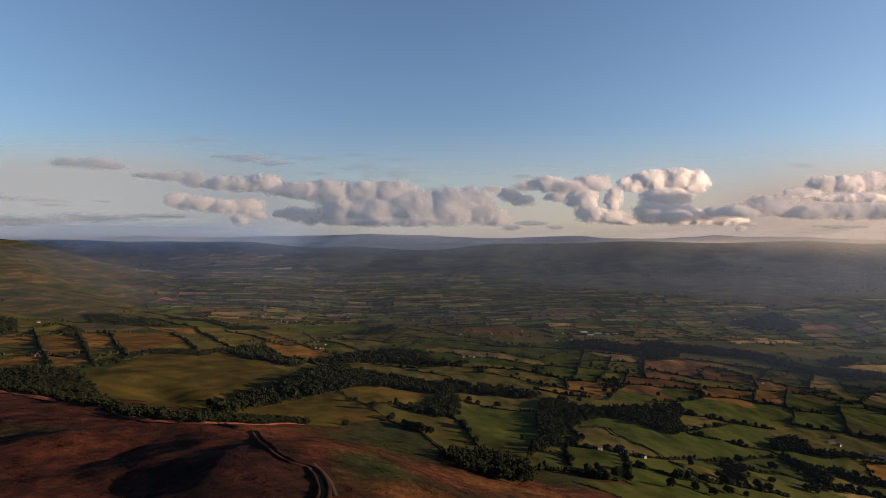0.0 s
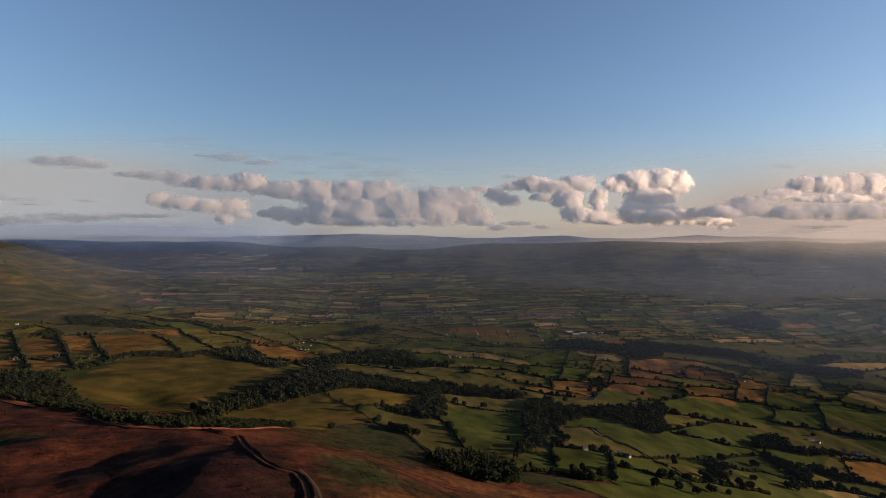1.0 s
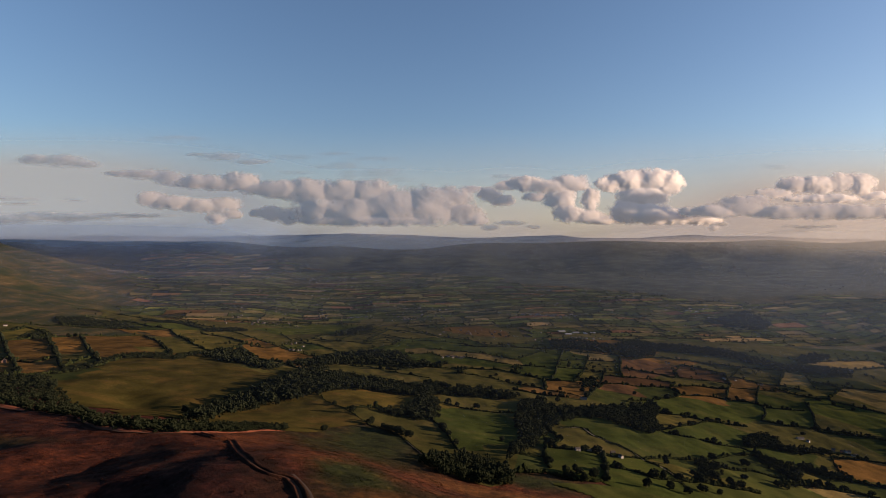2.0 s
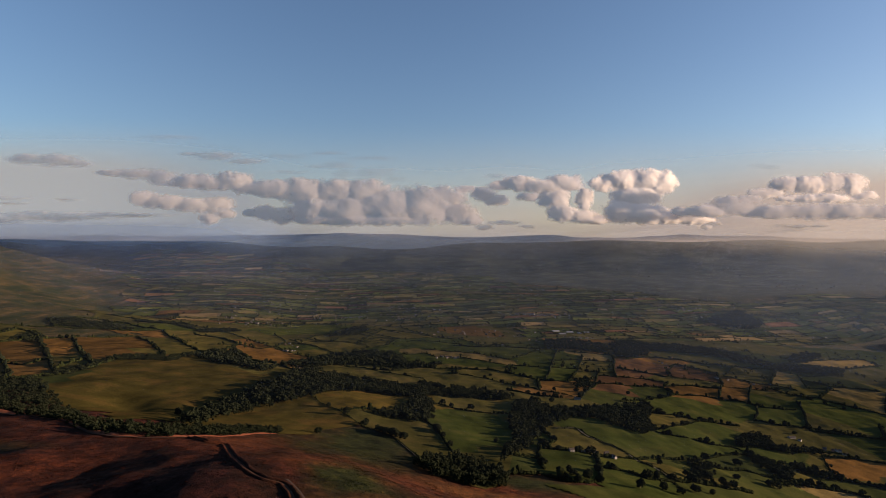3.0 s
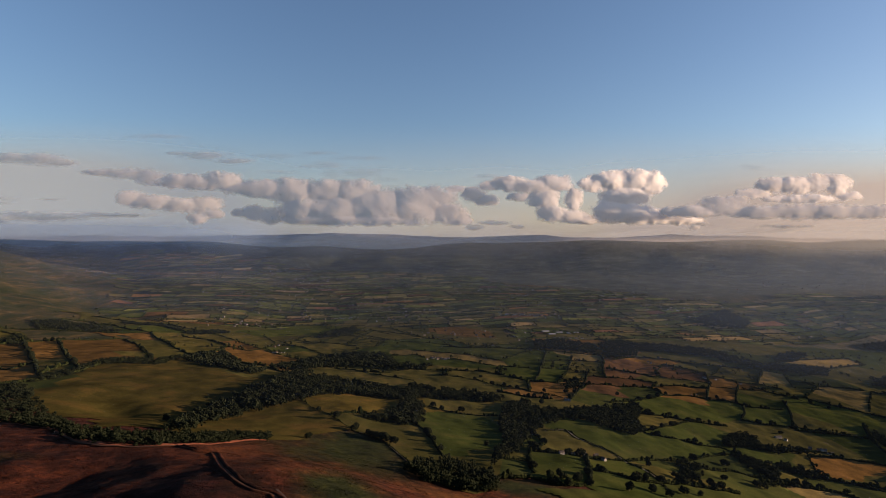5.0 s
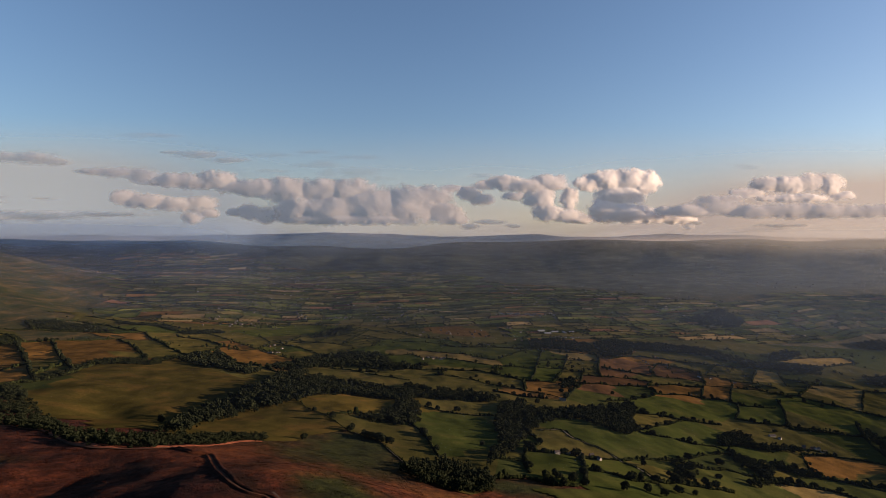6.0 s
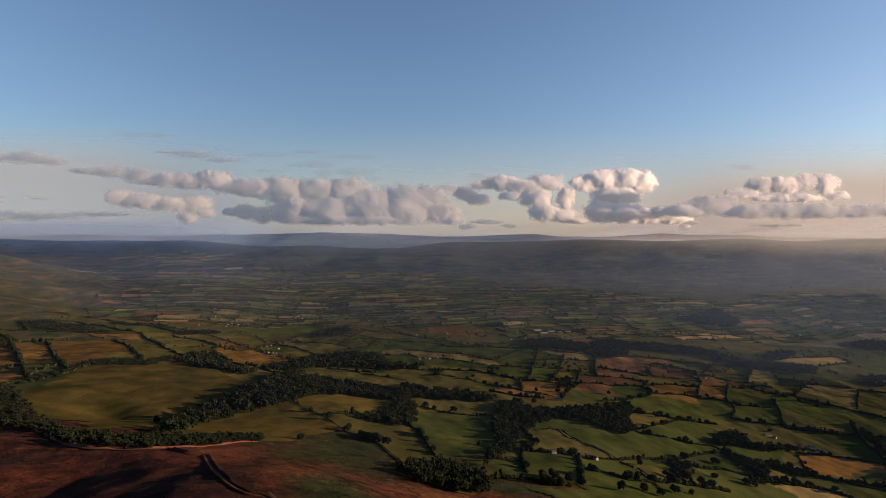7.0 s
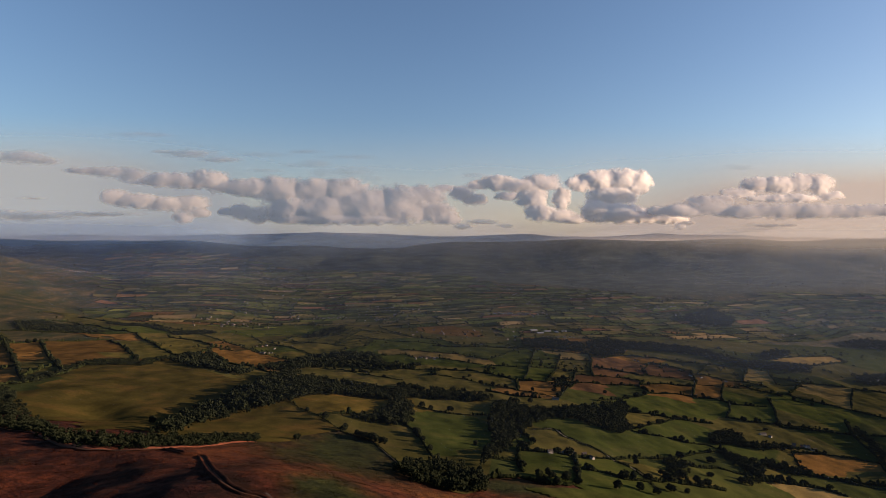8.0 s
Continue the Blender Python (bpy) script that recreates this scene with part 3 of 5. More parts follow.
    tree.links.new(base, p.inputs["Base Color"])
    bumped(tree, p, tuft, 2.2, 1.0)
    return m


def leaf_material(name, dark, light):
    m, tree, p = shader(name, 1.0, 0.0)
    isle = tree.nodes.new("ShaderNodeNewGeometry")
    base = ramp(tree, isle.outputs["Random Per Island"], [(0.0, dark), (0.7, light), (1.0, scaled(light, 1.3))])
    small = grain(tree, places(tree), 1.4, 3, 0.7)
    base = mixed(tree, base, ramp(tree, small, [(0.3, (0.5, 0.5, 0.5)), (0.7, (1.3, 1.3, 1.2))]), 0.8, "MULTIPLY")
    tree.links.new(base, p.inputs["Base Color"])
    bumped(tree, p, small, 0.6, 0.9)
    return m


def plain_material(name, colour, rough=0.8, scale=0.8, spread=0.25, spec=0.2):
    m, tree, p = shader(name, rough, spec)
    base = ramp(tree, grain(tree, places(tree), scale, 5, 0.65), [(0.3, scaled(colour, 1 - spread)), (0.7, scaled(colour, 1 + spread))])
    own = tree.nodes.new("ShaderNodeObjectInfo")
    base = mixed(tree, base, ramp(tree, own.outputs["Random"], [(0.0, (0.75, 0.75, 0.75)), (1.0, (1.15, 1.15, 1.15))]), 1.0, "MULTIPLY")
    tree.links.new(base, p.inputs["Base Color"])
    return m


MOOR = moor_material()
LEAF = leaf_material("broadleaf", (0.006, 0.009, 0.006), (0.012, 0.0155, 0.009))
HEDGE = leaf_material("hedge_leaf", (0.006, 0.009, 0.004), (0.014, 0.018, 0.007))
BARK = plain_material("bark", (0.09, 0.07, 0.05), 0.9, 3.0)
SHADED_DIRT = plain_material("shaded_dirt", (0.05, 0.032, 0.024), 1.0, 1.5, 0.3, 0.0)
RED_BANK = plain_material("red_earth_bank", (0.13, 0.048, 0.029), 1.0, 0.35, 0.5, 0.0)
LANE = plain_material("lane_surface", (0.055, 0.05, 0.042), 0.9, 1.2)
HEATH_BANK = plain_material("heather_bank", (0.022, 0.014, 0.011), 0.95, 0.7, 0.45)
WHITEWASH = plain_material("white_render", (0.27, 0.262, 0.25), 0.85, 0.7, 0.1)
def far_wall_material():
    m, tree, p = shader("far_house_walls", 0.9, 0.05)
    isle = tree.nodes.new("ShaderNodeNewGeometry")
    base = ramp(tree, isle.outputs["Random Per Island"], [(0.0, (0.05, 0.045, 0.04)), (0.6, (0.09, 0.083, 0.073)), (0.9, (0.17, 0.162, 0.15)), (1.0, (0.30, 0.29, 0.275))])
    tree.links.new(mixed(tree, base, ramp(tree, grain(tree, places(tree), 0.6), [(0.3, (0.8, 0.8, 0.8)), (0.7, (1.1, 1.1, 1.1))]), 1.0, "MULTIPLY"), p.inputs["Base Color"])
    return m


FAR_WALL = far_wall_material()
STONY_PATH = plain_material("stony_path", (0.055, 0.048, 0.038), 0.95, 1.5)
STONE = plain_material("grey_stone", (0.24, 0.22, 0.195), 0.9, 1.5)
BRICK = plain_material("red_brick", (0.2, 0.115, 0.085), 0.9, 1.5)
SLATE = plain_material("roof_slate", (0.055, 0.05, 0.046), 0.9, 1.5, 0.25, 0.08)
STEEL = plain_material("painted_steel", (0.22, 0.225, 0.23), 0.6, 0.5, 0.1, 0.3)
GLASS = plain_material("window_glass", (0.03, 0.035, 0.04), 0.12, 1.0, 0.1, 0.6)
DOOR_WOOD = plain_material("door_wood", (0.12, 0.07, 0.045), 0.7, 2.0)


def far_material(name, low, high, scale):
    """Distant slopes: wood and pasture run together, with haze put into the colour."""
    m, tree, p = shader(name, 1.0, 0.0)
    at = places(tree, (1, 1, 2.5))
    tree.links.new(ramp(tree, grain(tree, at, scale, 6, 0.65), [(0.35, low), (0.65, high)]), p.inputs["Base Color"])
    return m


# pale blue-grey base colour carries the haze of distance
HAZED_MOUNTAIN = far_material("hazed_mountain", (0.30, 0.31, 0.33), (0.36, 0.36, 0.37), 0.006)


def cloud_material():
    """White droplets: light from every side, some of it let through, thin at the rim."""
    m = bpy.data.materials.new("cloud")
    m.use_nodes = True
    tree = m.node_tree
    tree.nodes.remove(tree.nodes["Principled BSDF"])
    a, b, t = node(tree, "BsdfDiffuse", Color=(0.93, 0.93, 0.94, 1)), node(tree, "BsdfTranslucent", Color=(0.93, 0.92, 0.92, 1)), tree.nodes.new("ShaderNodeBsdfTransparent")
    body, rim = node(tree, "MixShader", Fac=0.3), tree.nodes.new("ShaderNodeMixShader")
    tree.links.new(a.outputs[0], body.inputs[1])
    tree.links.new(b.outputs[0], body.inputs[2])
    thick = tree.nodes.new("ShaderNodeAttribute")
    thick.attribute_name = "thickness"
    tree.links.new(thick.outputs["Fac"], rim.inputs["Fac"])
    tree.links.new(t.outputs[0], rim.inputs[1])
    tree.links.new(body.outputs[0], rim.inputs[2])
    tree.links.new(rim.outputs[0], tree.nodes["Material Output"].inputs["Surface"])
    return m


CLOUD = cloud_material()


def haze_material(name, colour, sunward, most, lean):
    """Thin moist air: haze put into the tint of a clear veil, thinning upwards."""
    m = bpy.data.materials.new(name)
    m.use_nodes = True
    tree = m.node_tree
    tree.nodes.remove(tree.nodes["Principled BSDF"])
    a, b, t = node(tree, "BsdfDiffuse"), node(tree, "BsdfTranslucent"), tree.nodes.new("ShaderNodeBsdfTransparent")
    # the low sun's warm glow is put into the tint towards its side
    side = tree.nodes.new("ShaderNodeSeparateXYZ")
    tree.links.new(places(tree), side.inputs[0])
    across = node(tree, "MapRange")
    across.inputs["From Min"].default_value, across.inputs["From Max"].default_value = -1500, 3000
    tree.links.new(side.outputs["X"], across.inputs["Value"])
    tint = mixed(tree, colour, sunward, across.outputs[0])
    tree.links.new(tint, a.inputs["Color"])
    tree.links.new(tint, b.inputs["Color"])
    # droplets catch the sun alike from every side, so the veil's lean to the sun is one and the same all along it
    facing = node(tree, "CombineXYZ", X=-lean, Y=-math.sqrt(1 - lean * lean), Z=0.0)
    tree.links.new(facing.outputs[0], a.inputs["Normal"])
    tree.links.new(facing.outputs[0], b.inputs["Normal"])
    body, veil = node(tree, "MixShader", Fac=0.5), tree.nodes.new("ShaderNodeMixShader")
    tree.links.new(a.outputs[0], body.inputs[1])
    tree.links.new(b.outputs[0], body.inputs[2])
    thick = tree.nodes.new("ShaderNodeAttribute")
    thick.attribute_name = "thickness"
    k = tree.nodes.new("ShaderNodeMath")
    k.operation, k.inputs[1].default_value = "MULTIPLY", most
    tree.links.new(thick.outputs["Fac"], k.inputs[0])
    tree.links.new(k.outputs[0], veil.inputs["Fac"])
    tree.links.new(t.outputs[0], veil.inputs[1])
    tree.links.new(body.outputs[0], veil.inputs[2])
    tree.links.new(veil.outputs[0], tree.nodes["Material Output"].inputs["Surface"])
    return m

# ---- mesh helpers ----
def mesh_of(name, verts, faces, material, smooth=False):
    """verts: n x 3 array; faces: n x 3 or n x 4 array, or a list of tuples."""
    me = bpy.data.meshes.new(name)
    me.from_pydata(np.asarray(verts, float).tolist(), [], faces.tolist() if isinstance(faces, np.ndarray) else faces)
    me.materials.append(material)
    if smooth:
        me.shade_smooth()
    return me


def part(name, bm, material, parent, label=""):
    me = bpy.data.meshes.new(name)
    bm.to_mesh(me)
    bm.free()
    me.materials.append(material)
    ob = new(name, me)
    ob.parent = parent
    return tagged(ob, label)


def lattice(rows, columns):
    i = np.arange(rows - 1)[:, None] * columns + np.arange(columns - 1)
    return np.stack([i, i + 1, i + 1 + columns, i + columns], -1).reshape(-1, 4)


def steps(*runs):
    out = []
    for a, b, d in runs:
        out += list(np.arange(a, b, d))
    return np.array(out + [runs[-1][1]], float)


def at_axis(w, s):
    return w * math.sin(BEARING) + s * math.cos(BEARING), w * math.cos(BEARING) - s * math.sin(BEARING)


# ---- ground: one sheet from behind the moor to the far ridge ----
gw = steps((-4500, -400, 205), (-400, 220, 31), (220, 720, 5), (720, 1600, 10), (1600, 3000, 25), (3000, 4700, 20))
gs = steps((-4700, -2600, 50), (-2600, -760, 23), (-760, 200, 5), (200, 760, 8), (760, 2400, 20), (2400, 4700, 50))
GW, GS = np.meshgrid(gw, gs, indexing="ij")
gx, gy = at_axis(GW, GS)
gz = height(gx, gy)
near_moor = ease(GW, 720, 600) * ease(GW, 150, 260)
gz = gz + near_moor * (0.45 * swell(gx, gy, 14, 21) + 0.3 * swell(gx, gy, 7, 22))
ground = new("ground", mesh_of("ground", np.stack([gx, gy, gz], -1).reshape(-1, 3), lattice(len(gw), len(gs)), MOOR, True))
tagged(ground, "rolling moor and valley ground of heather, bracken and rough grass", "ground", kind="structure")

# ---- field cells ----
def clip(poly, tags, a, b, c, tag):
    """Keeps the side a x + b y <= c of a convex polygon; each corner carries the tag of the edge that leaves it."""
    out, marks = [], []
    n = len(poly)
    for i in range(n):
        p, q = poly[i], poly[(i + 1) % n]
        dp, dq = a * p[0] + b * p[1] - c, a * q[0] + b * q[1] - c
        if dp <= 0:
            out.append(p)
            marks.append(tags[i])
            if dq > 0:
                k = dp / (dp - dq)
                out.append((p[0] + k * (q[0] - p[0]), p[1] + k * (q[1] - p[1])))
                marks.append(tag)
        elif dq <= 0:
            k = dp / (dp - dq)
            out.append((p[0] + k * (q[0] - p[0]), p[1] + k * (q[1] - p[1])))
            marks.append(tags[i])
    return out, marks


NET_END = 2250  # up to here the fields lie between the lines of the plan, past it in a loose patchwork
planned = FOOT_FIELDS + MEADOWS + RED_FIELDS + MIDDLE_FIELDS + WEST_FIELDS + KNOLLS + MOOR_EDGE + FARM_FIELDS
rng = random.Random(7)


def walled(w, s):
    """The small walled fields on the valley floor, past the rest of the plan."""
    return (w < 2520) & (s > -620) & (s < 330)


def lots(start, end, turn, wides, deeps, seed):
    """Long plots in uneven rows across the valley, bent by a slow swell: four corners each."""
    r = random.Random(seed)
    c, t = math.cos(radians(turn)), math.sin(radians(turn))
    q = start - 420
    while q < end + 420:
        deep = r.uniform(*deeps)
        p = -0.95 * end - 400 - r.uniform(0, 100)
        while p < 0.95 * end + 400:
            wide = r.uniform(*wides) * (1.6 if r.random() < 0.12 else 1.0)
            slant = r.uniform(-0.35, 0.35) * deep
            poly = []
            for i, j in ((p, q), (p + wide, q), (p + wide + slant, q + deep), (p + slant, q + deep)):
                x, y = i * c - j * t, i * t + j * c
                poly.append((x + 70 * float(swell(x, y, 1300, 61)), y + 50 * float(swell(x, y, 1200, 62))))
            p += wide
            x, y = sum(v[0] for v in poly) / 4, sum(v[1] for v in poly) / 4
            w, s = along(x, y)
            if start - 60 <= w < end and abs(s) < 0.9 * w + 100 and not walled(w, s):
                yield poly, x, y, w, s / w
        q += deep


def lot_kind(poly, x, y, w, u):
    """What grows on a plot: as the plan says, else by where it lies."""
    xs, ys = [v[0] for v in poly], [v[1] for v in poly]
    for px, py, kind in planned:
        if min(xs) <= px <= max(xs) and min(ys) <= py <= max(ys):
            return kind.split("_")[0]
    if 3650 < w < 4340 and -0.54 < u < -0.3 - rng.uniform(0, 0.12):
        mixture = ["straw", "olive", "olive", "tan", "green", "dark"]
    elif u < -0.5 - rng.uniform(0, 0.1) or w > float(np.interp(x, *zip(*HILL_FOOT))) + 50 * float(swell(x, y, 700, 63)):
        mixture = ["moor"]
    else:
        mixture = ["green"] * 9 + ["dark"] * 5 + ["olive"] * 9 + ["straw", "tan", "red"] * (1 if rng.random() < 0.7 else 0)
    return rng.choice(mixture)


def drape(poly, g, lift):
    """A convex polygon cut on a square lattice and laid over the land."""
    xs, ys = [p[0] for p in poly], [p[1] for p in poly]
    verts, faces, seen = [], [], {}
    for i in range(int(min(xs) // g), int(max(xs) // g) + 1):
        column, _ = clip(poly, [0] * len(poly), -1, 0, -i * g, 0)
        if len(column) >= 3:
            column, _ = clip(column, [0] * len(column), 1, 0, (i + 1) * g, 0)
        if len(column) < 3:
            continue
        cy = [p[1] for p in column]
        for j in range(int(min(cy) // g), int(max(cy) // g) + 1):
            piece, _ = clip(column, [0] * len(column), 0, -1, -j * g, 0)
            if len(piece) >= 3:
                piece, _ = clip(piece, [0] * len(piece), 0, 1, (j + 1) * g, 0)
            face = []
            for p in piece:
                key = (round(p[0], 2), round(p[1], 2))
                if key not in seen:
                    seen[key] = len(verts)
                    verts.append(key)
                if seen[key] not in face:
                    face.append(seen[key])
            if len(face) >= 3:
                faces.append(face)
    v = np.array(verts, float).reshape(-1, 2)
    return np.column_stack([v, height(v[:, 0], v[:, 1]) + lift]), faces


FIELD_LABELS = {
    "green": "bright green grazed pasture in a hedged valley field", "dark": "dark green meadow in a hedged valley field", "olive": "olive green rough pasture on gently rolling ground",
    "hill": "sunlit olive and straw-coloured grass over a smooth rounded hill", "tan": "tan brown cut field bordered by hedges", "red": "red brown ploughed field bordered by hedges", "straw": "pale straw-coloured stubble field bordered by hedges",
}
borders, far_bits, made = [], {k: ([], []) for k in FIELD}, 0
for lot in [*lots(NET_END, 2850, 12, (70, 150), (42, 80), 3), *lots(2850, 4400, 5, (50, 190), (18, 52), 4)]:
    poly, w = lot[0], lot[3]
    kind = lot_kind(*lot)
    if kind == "moor":
        continue
    poly, tags = clip(poly, [0, 1, 2, 3], -math.sin(BEARING), -math.cos(BEARING), -NET_END if w < 2850 else -2790, -1)
    if len(poly) < 3:
        continue
    borders += [(poly[a], poly[(a + 1) % len(poly)]) for a in range(len(poly)) if tags[a] in (0, 3)]
    v, f = drape(poly, 24 if w < 2850 else 60, 1.6 if w < 2850 else 2.6)
    if made < 120:
        ob = new("field", mesh_of("field", v, f, FIELD[kind], True))
        tagged(ob, FIELD_LABELS[kind], "field", kind="structure")
        made += 1
    else:
        vs, fs = far_bits[kind]
        n = sum(len(b) for b in vs)
        vs.append(v)
        fs += [[k + n for k in face] for face in f]
for kind, (vs, fs) in far_bits.items():
    if vs:
        tagged(new(kind + "_far_fields", mesh_of("far_fields", np.concatenate(vs), fs, FIELD[kind], True)), "distant patchwork of hedged fields across the valley floor", "farmland", kind="stuff")

# ---- nearer fields: the ground parted by hedges, walls and wood edges ----
HEDGES = HEDGES_EAST + HEDGES_LANE + HEDGES_RED + HEDGES_MIDDLE + HEDGES_COPSE + HEDGES_BROOK + HEDGES_HILL + HEDGES_WEST + HEDGES_UPLAND + HEDGES_FARM
TALL_HEDGES = TALL_HEDGES + FARM_TALL_HEDGES


def sampled(line, gap, beyond=0.0):
    """Points along a line, which is drawn out at both ends."""
    P = np.array(line, float)
    for a, b in ((0, 1), (-1, -2)):
        d = P[a] - P[b]
        P[a] = P[a] + d / np.hypot(*d) * beyond
    d = np.r_[0, np.cumsum(np.hypot(*np.diff(P, axis=0).T))]
    t = np.linspace(0, d[-1], max(2, int(d[-1] / gap)))
    return np.stack([np.interp(t, d, P[:, k]) for k in (0, 1)], -1)


NET = 6.0
nx, ny = np.arange(-1980, 2180, NET), np.arange(440, 2560, NET)
NX, NY = np.meshgrid(nx, ny, indexing="ij")
cut = np.concatenate([sampled(l, 2.0, 16) for l in HEDGES + TALL_HEDGES + MOOR_EDGES + WOOD_EDGES])
cw, cs = along(NX[:-1, :-1] + NET / 2, NY[:-1, :-1] + NET / 2)
land = ((cw < NET_END) | walled(cw, cs)) & (np.abs(cs) < 0.95 * cw + 120) & ((cs / cw > -0.6 + 0.05 * swell(cw, cs, 260, 91)) | (cw < 1620))
free = land.copy()
ci, cj = ((cut[:, 0] - nx[0]) // NET).astype(int), ((cut[:, 1] - ny[0]) // NET).astype(int)
ok = (ci >= 0) & (cj >= 0) & (ci < free.shape[0]) & (cj < free.shape[1])
free[ci[ok], cj[ok]] = False


def spread(mark, where):
    p = np.pad(mark, 1)
    return np.max([mark, p[2:, 1:-1], p[:-2, 1:-1], p[1:-1, 2:], p[1:-1, :-2]], axis=0) * where


# every field grows from its middle until it meets a line or another field
seeds = []
for x, y, kind in planned:
    i, j = int((x - nx[0]) // NET), int((y - ny[0]) // NET)
    w, s = along(x, y)
    if s / w < -0.6 and w > 1560:
        kind = "moor"
    if 0 <= i < free.shape[0] and 0 <= j < free.shape[1] and land[i, j]:
        seeds.append((i, j, kind.split("_")[0]))
mark = np.zeros(free.shape, int)
for n, (i, j, _) in enumerate(seeds):
    mark[i, j] = n + 1
net_rng = random.Random(31)
while True:
    grown = np.where(mark == 0, spread(mark, free), mark)
    if (grown == mark).all():
        left = np.argwhere(free & (mark == 0))
        if not len(left):
            break
        i, j = left[len(left) // 2]
        w, s = cw[i, j], cs[i, j]
        seeds.append((i, j, "moor" if w < 620 or s / w < -0.57 else net_rng.choice(("green", "green", "olive", "olive", "dark", "dark"))))
        grown[i, j] = len(seeds)
    mark = grown
# neighbours of one kind with no line between them are one field
same = list(range(len(seeds) + 1))


def chief(n):
    while same[n] != n:
        n = same[n]
    return n


for a, b in ((mark[1:], mark[:-1]), (mark[:, 1:], mark[:, :-1])):
    touch = (a != b) & (a > 0) & (b > 0)
    pairs, counts = np.unique(np.stack([a[touch], b[touch]], -1), axis=0, return_counts=True)
    for (m, n), long in zip(pairs, counts):
        if long > 6 and seeds[m - 1][2] == seeds[n - 1][2]:
            same[chief(m)] = chief(n)
mark = np.array([chief(n) for n in range(len(same))])[mark]
for _ in range(3):
    mark = np.where(mark == 0, spread(mark, land), mark)
# corners between two fields lie on the line that parts them
full = np.pad(mark, 1)
around = np.stack([full[1:, 1:], full[:-1, 1:], full[1:, :-1], full[:-1, :-1]])
edge = np.argwhere(around.max(0) != around.min(0))
vx, vy = NX.copy(), NY.copy()
for block in np.array_split(edge, max(1, len(edge) // 400)):
    p = np.stack([NX[block[:, 0], block[:, 1]], NY[block[:, 0], block[:, 1]]], -1)
    d = (p[:, None, 0] - cut[None, :, 0]) ** 2 + (p[:, None, 1] - cut[None, :, 1]) ** 2
    n = d.argmin(1)
    q = np.where((d.min(1) < 49)[:, None], cut[n], p)
    vx[block[:, 0], block[:, 1]], vy[block[:, 0], block[:, 1]] = q[:, 0], q[:, 1]
net_cells, net_v = lattice(*NX.shape), np.stack([vx, vy], -1).reshape(-1, 2)
flat = mark.ravel()
for m in np.unique(flat[flat > 0]):
    sel = np.flatnonzero(flat == m)
    if len(sel) < 8:
        continue
    kind = seeds[m - 1][2]
    if kind == "moor":
        continue
    used, f = np.unique(net_cells[sel], return_inverse=True)
    v = net_v[used]
    ob = new("field", mesh_of("field", np.column_stack([v, height(v[:, 0], v[:, 1]) + np.where(along(v[:, 0], v[:, 1])[0] < 1300, 0.7, 1.4)]), f.reshape(-1, 4), FIELD_WIDE[kind], True))
    tagged(ob, FIELD_LABELS[kind], "field", kind="structure")


def on_moor(x, y):
    i, j = np.clip(((x - nx[0]) // NET).astype(int), 0, mark.shape[0] - 1), np.clip(((y - ny[0]) // NET).astype(int), 0, mark.shape[1] - 1)
    return np.isin(mark[i, j], [0] + [n + 1 for n, seed in enumerate(seeds) if seed[2] == "moor"])

# ---- clouds: billowed banks far off, each a body of its own ----
CLOUD_PLANE, CLOUD_AHEAD = 4700, 4250  # every cloud trails away to the east


def gradient_noise(x, y, seed):
    """Smooth noise over a plane, about -1 to 1."""
    table = np.random.RandomState(seed).uniform(0, 6.2832, (64, 64))
    i, j = np.floor(x).astype(int), np.floor(y).astype(int)
    u, v = x - i, y - j
    a, b = u * u * u * (u * (6 * u - 15) + 10), v * v * v * (v * (6 * v - 15) + 10)

    def corner(di, dj):
        g = table[(i + di) % 64, (j + dj) % 64]
        return np.cos(g) * (u - di) + np.sin(g) * (v - dj)

    low = corner(0, 0) * (1 - a) + corner(1, 0) * a
    high = corner(0, 1) * (1 - a) + corner(1, 1) * a
    return 1.5 * (low * (1 - b) + high * b)


def fractal_noise(x, y, seed, octaves=5, rounded=False):
    """Layers of noise; rounded ones heap up like cauliflower."""
    out, size, loud = 0 * x, 1.0, 0.5
    for n in range(octaves):
        v = gradient_noise(x * size + 7.3 * n, y * size - 3.1 * n, seed * 17 + n)
        out = out + loud * ((0.55 - 2 * np.abs(v)) if rounded else v)
        size, loud = size * 2.03, loud * 0.52
    return out


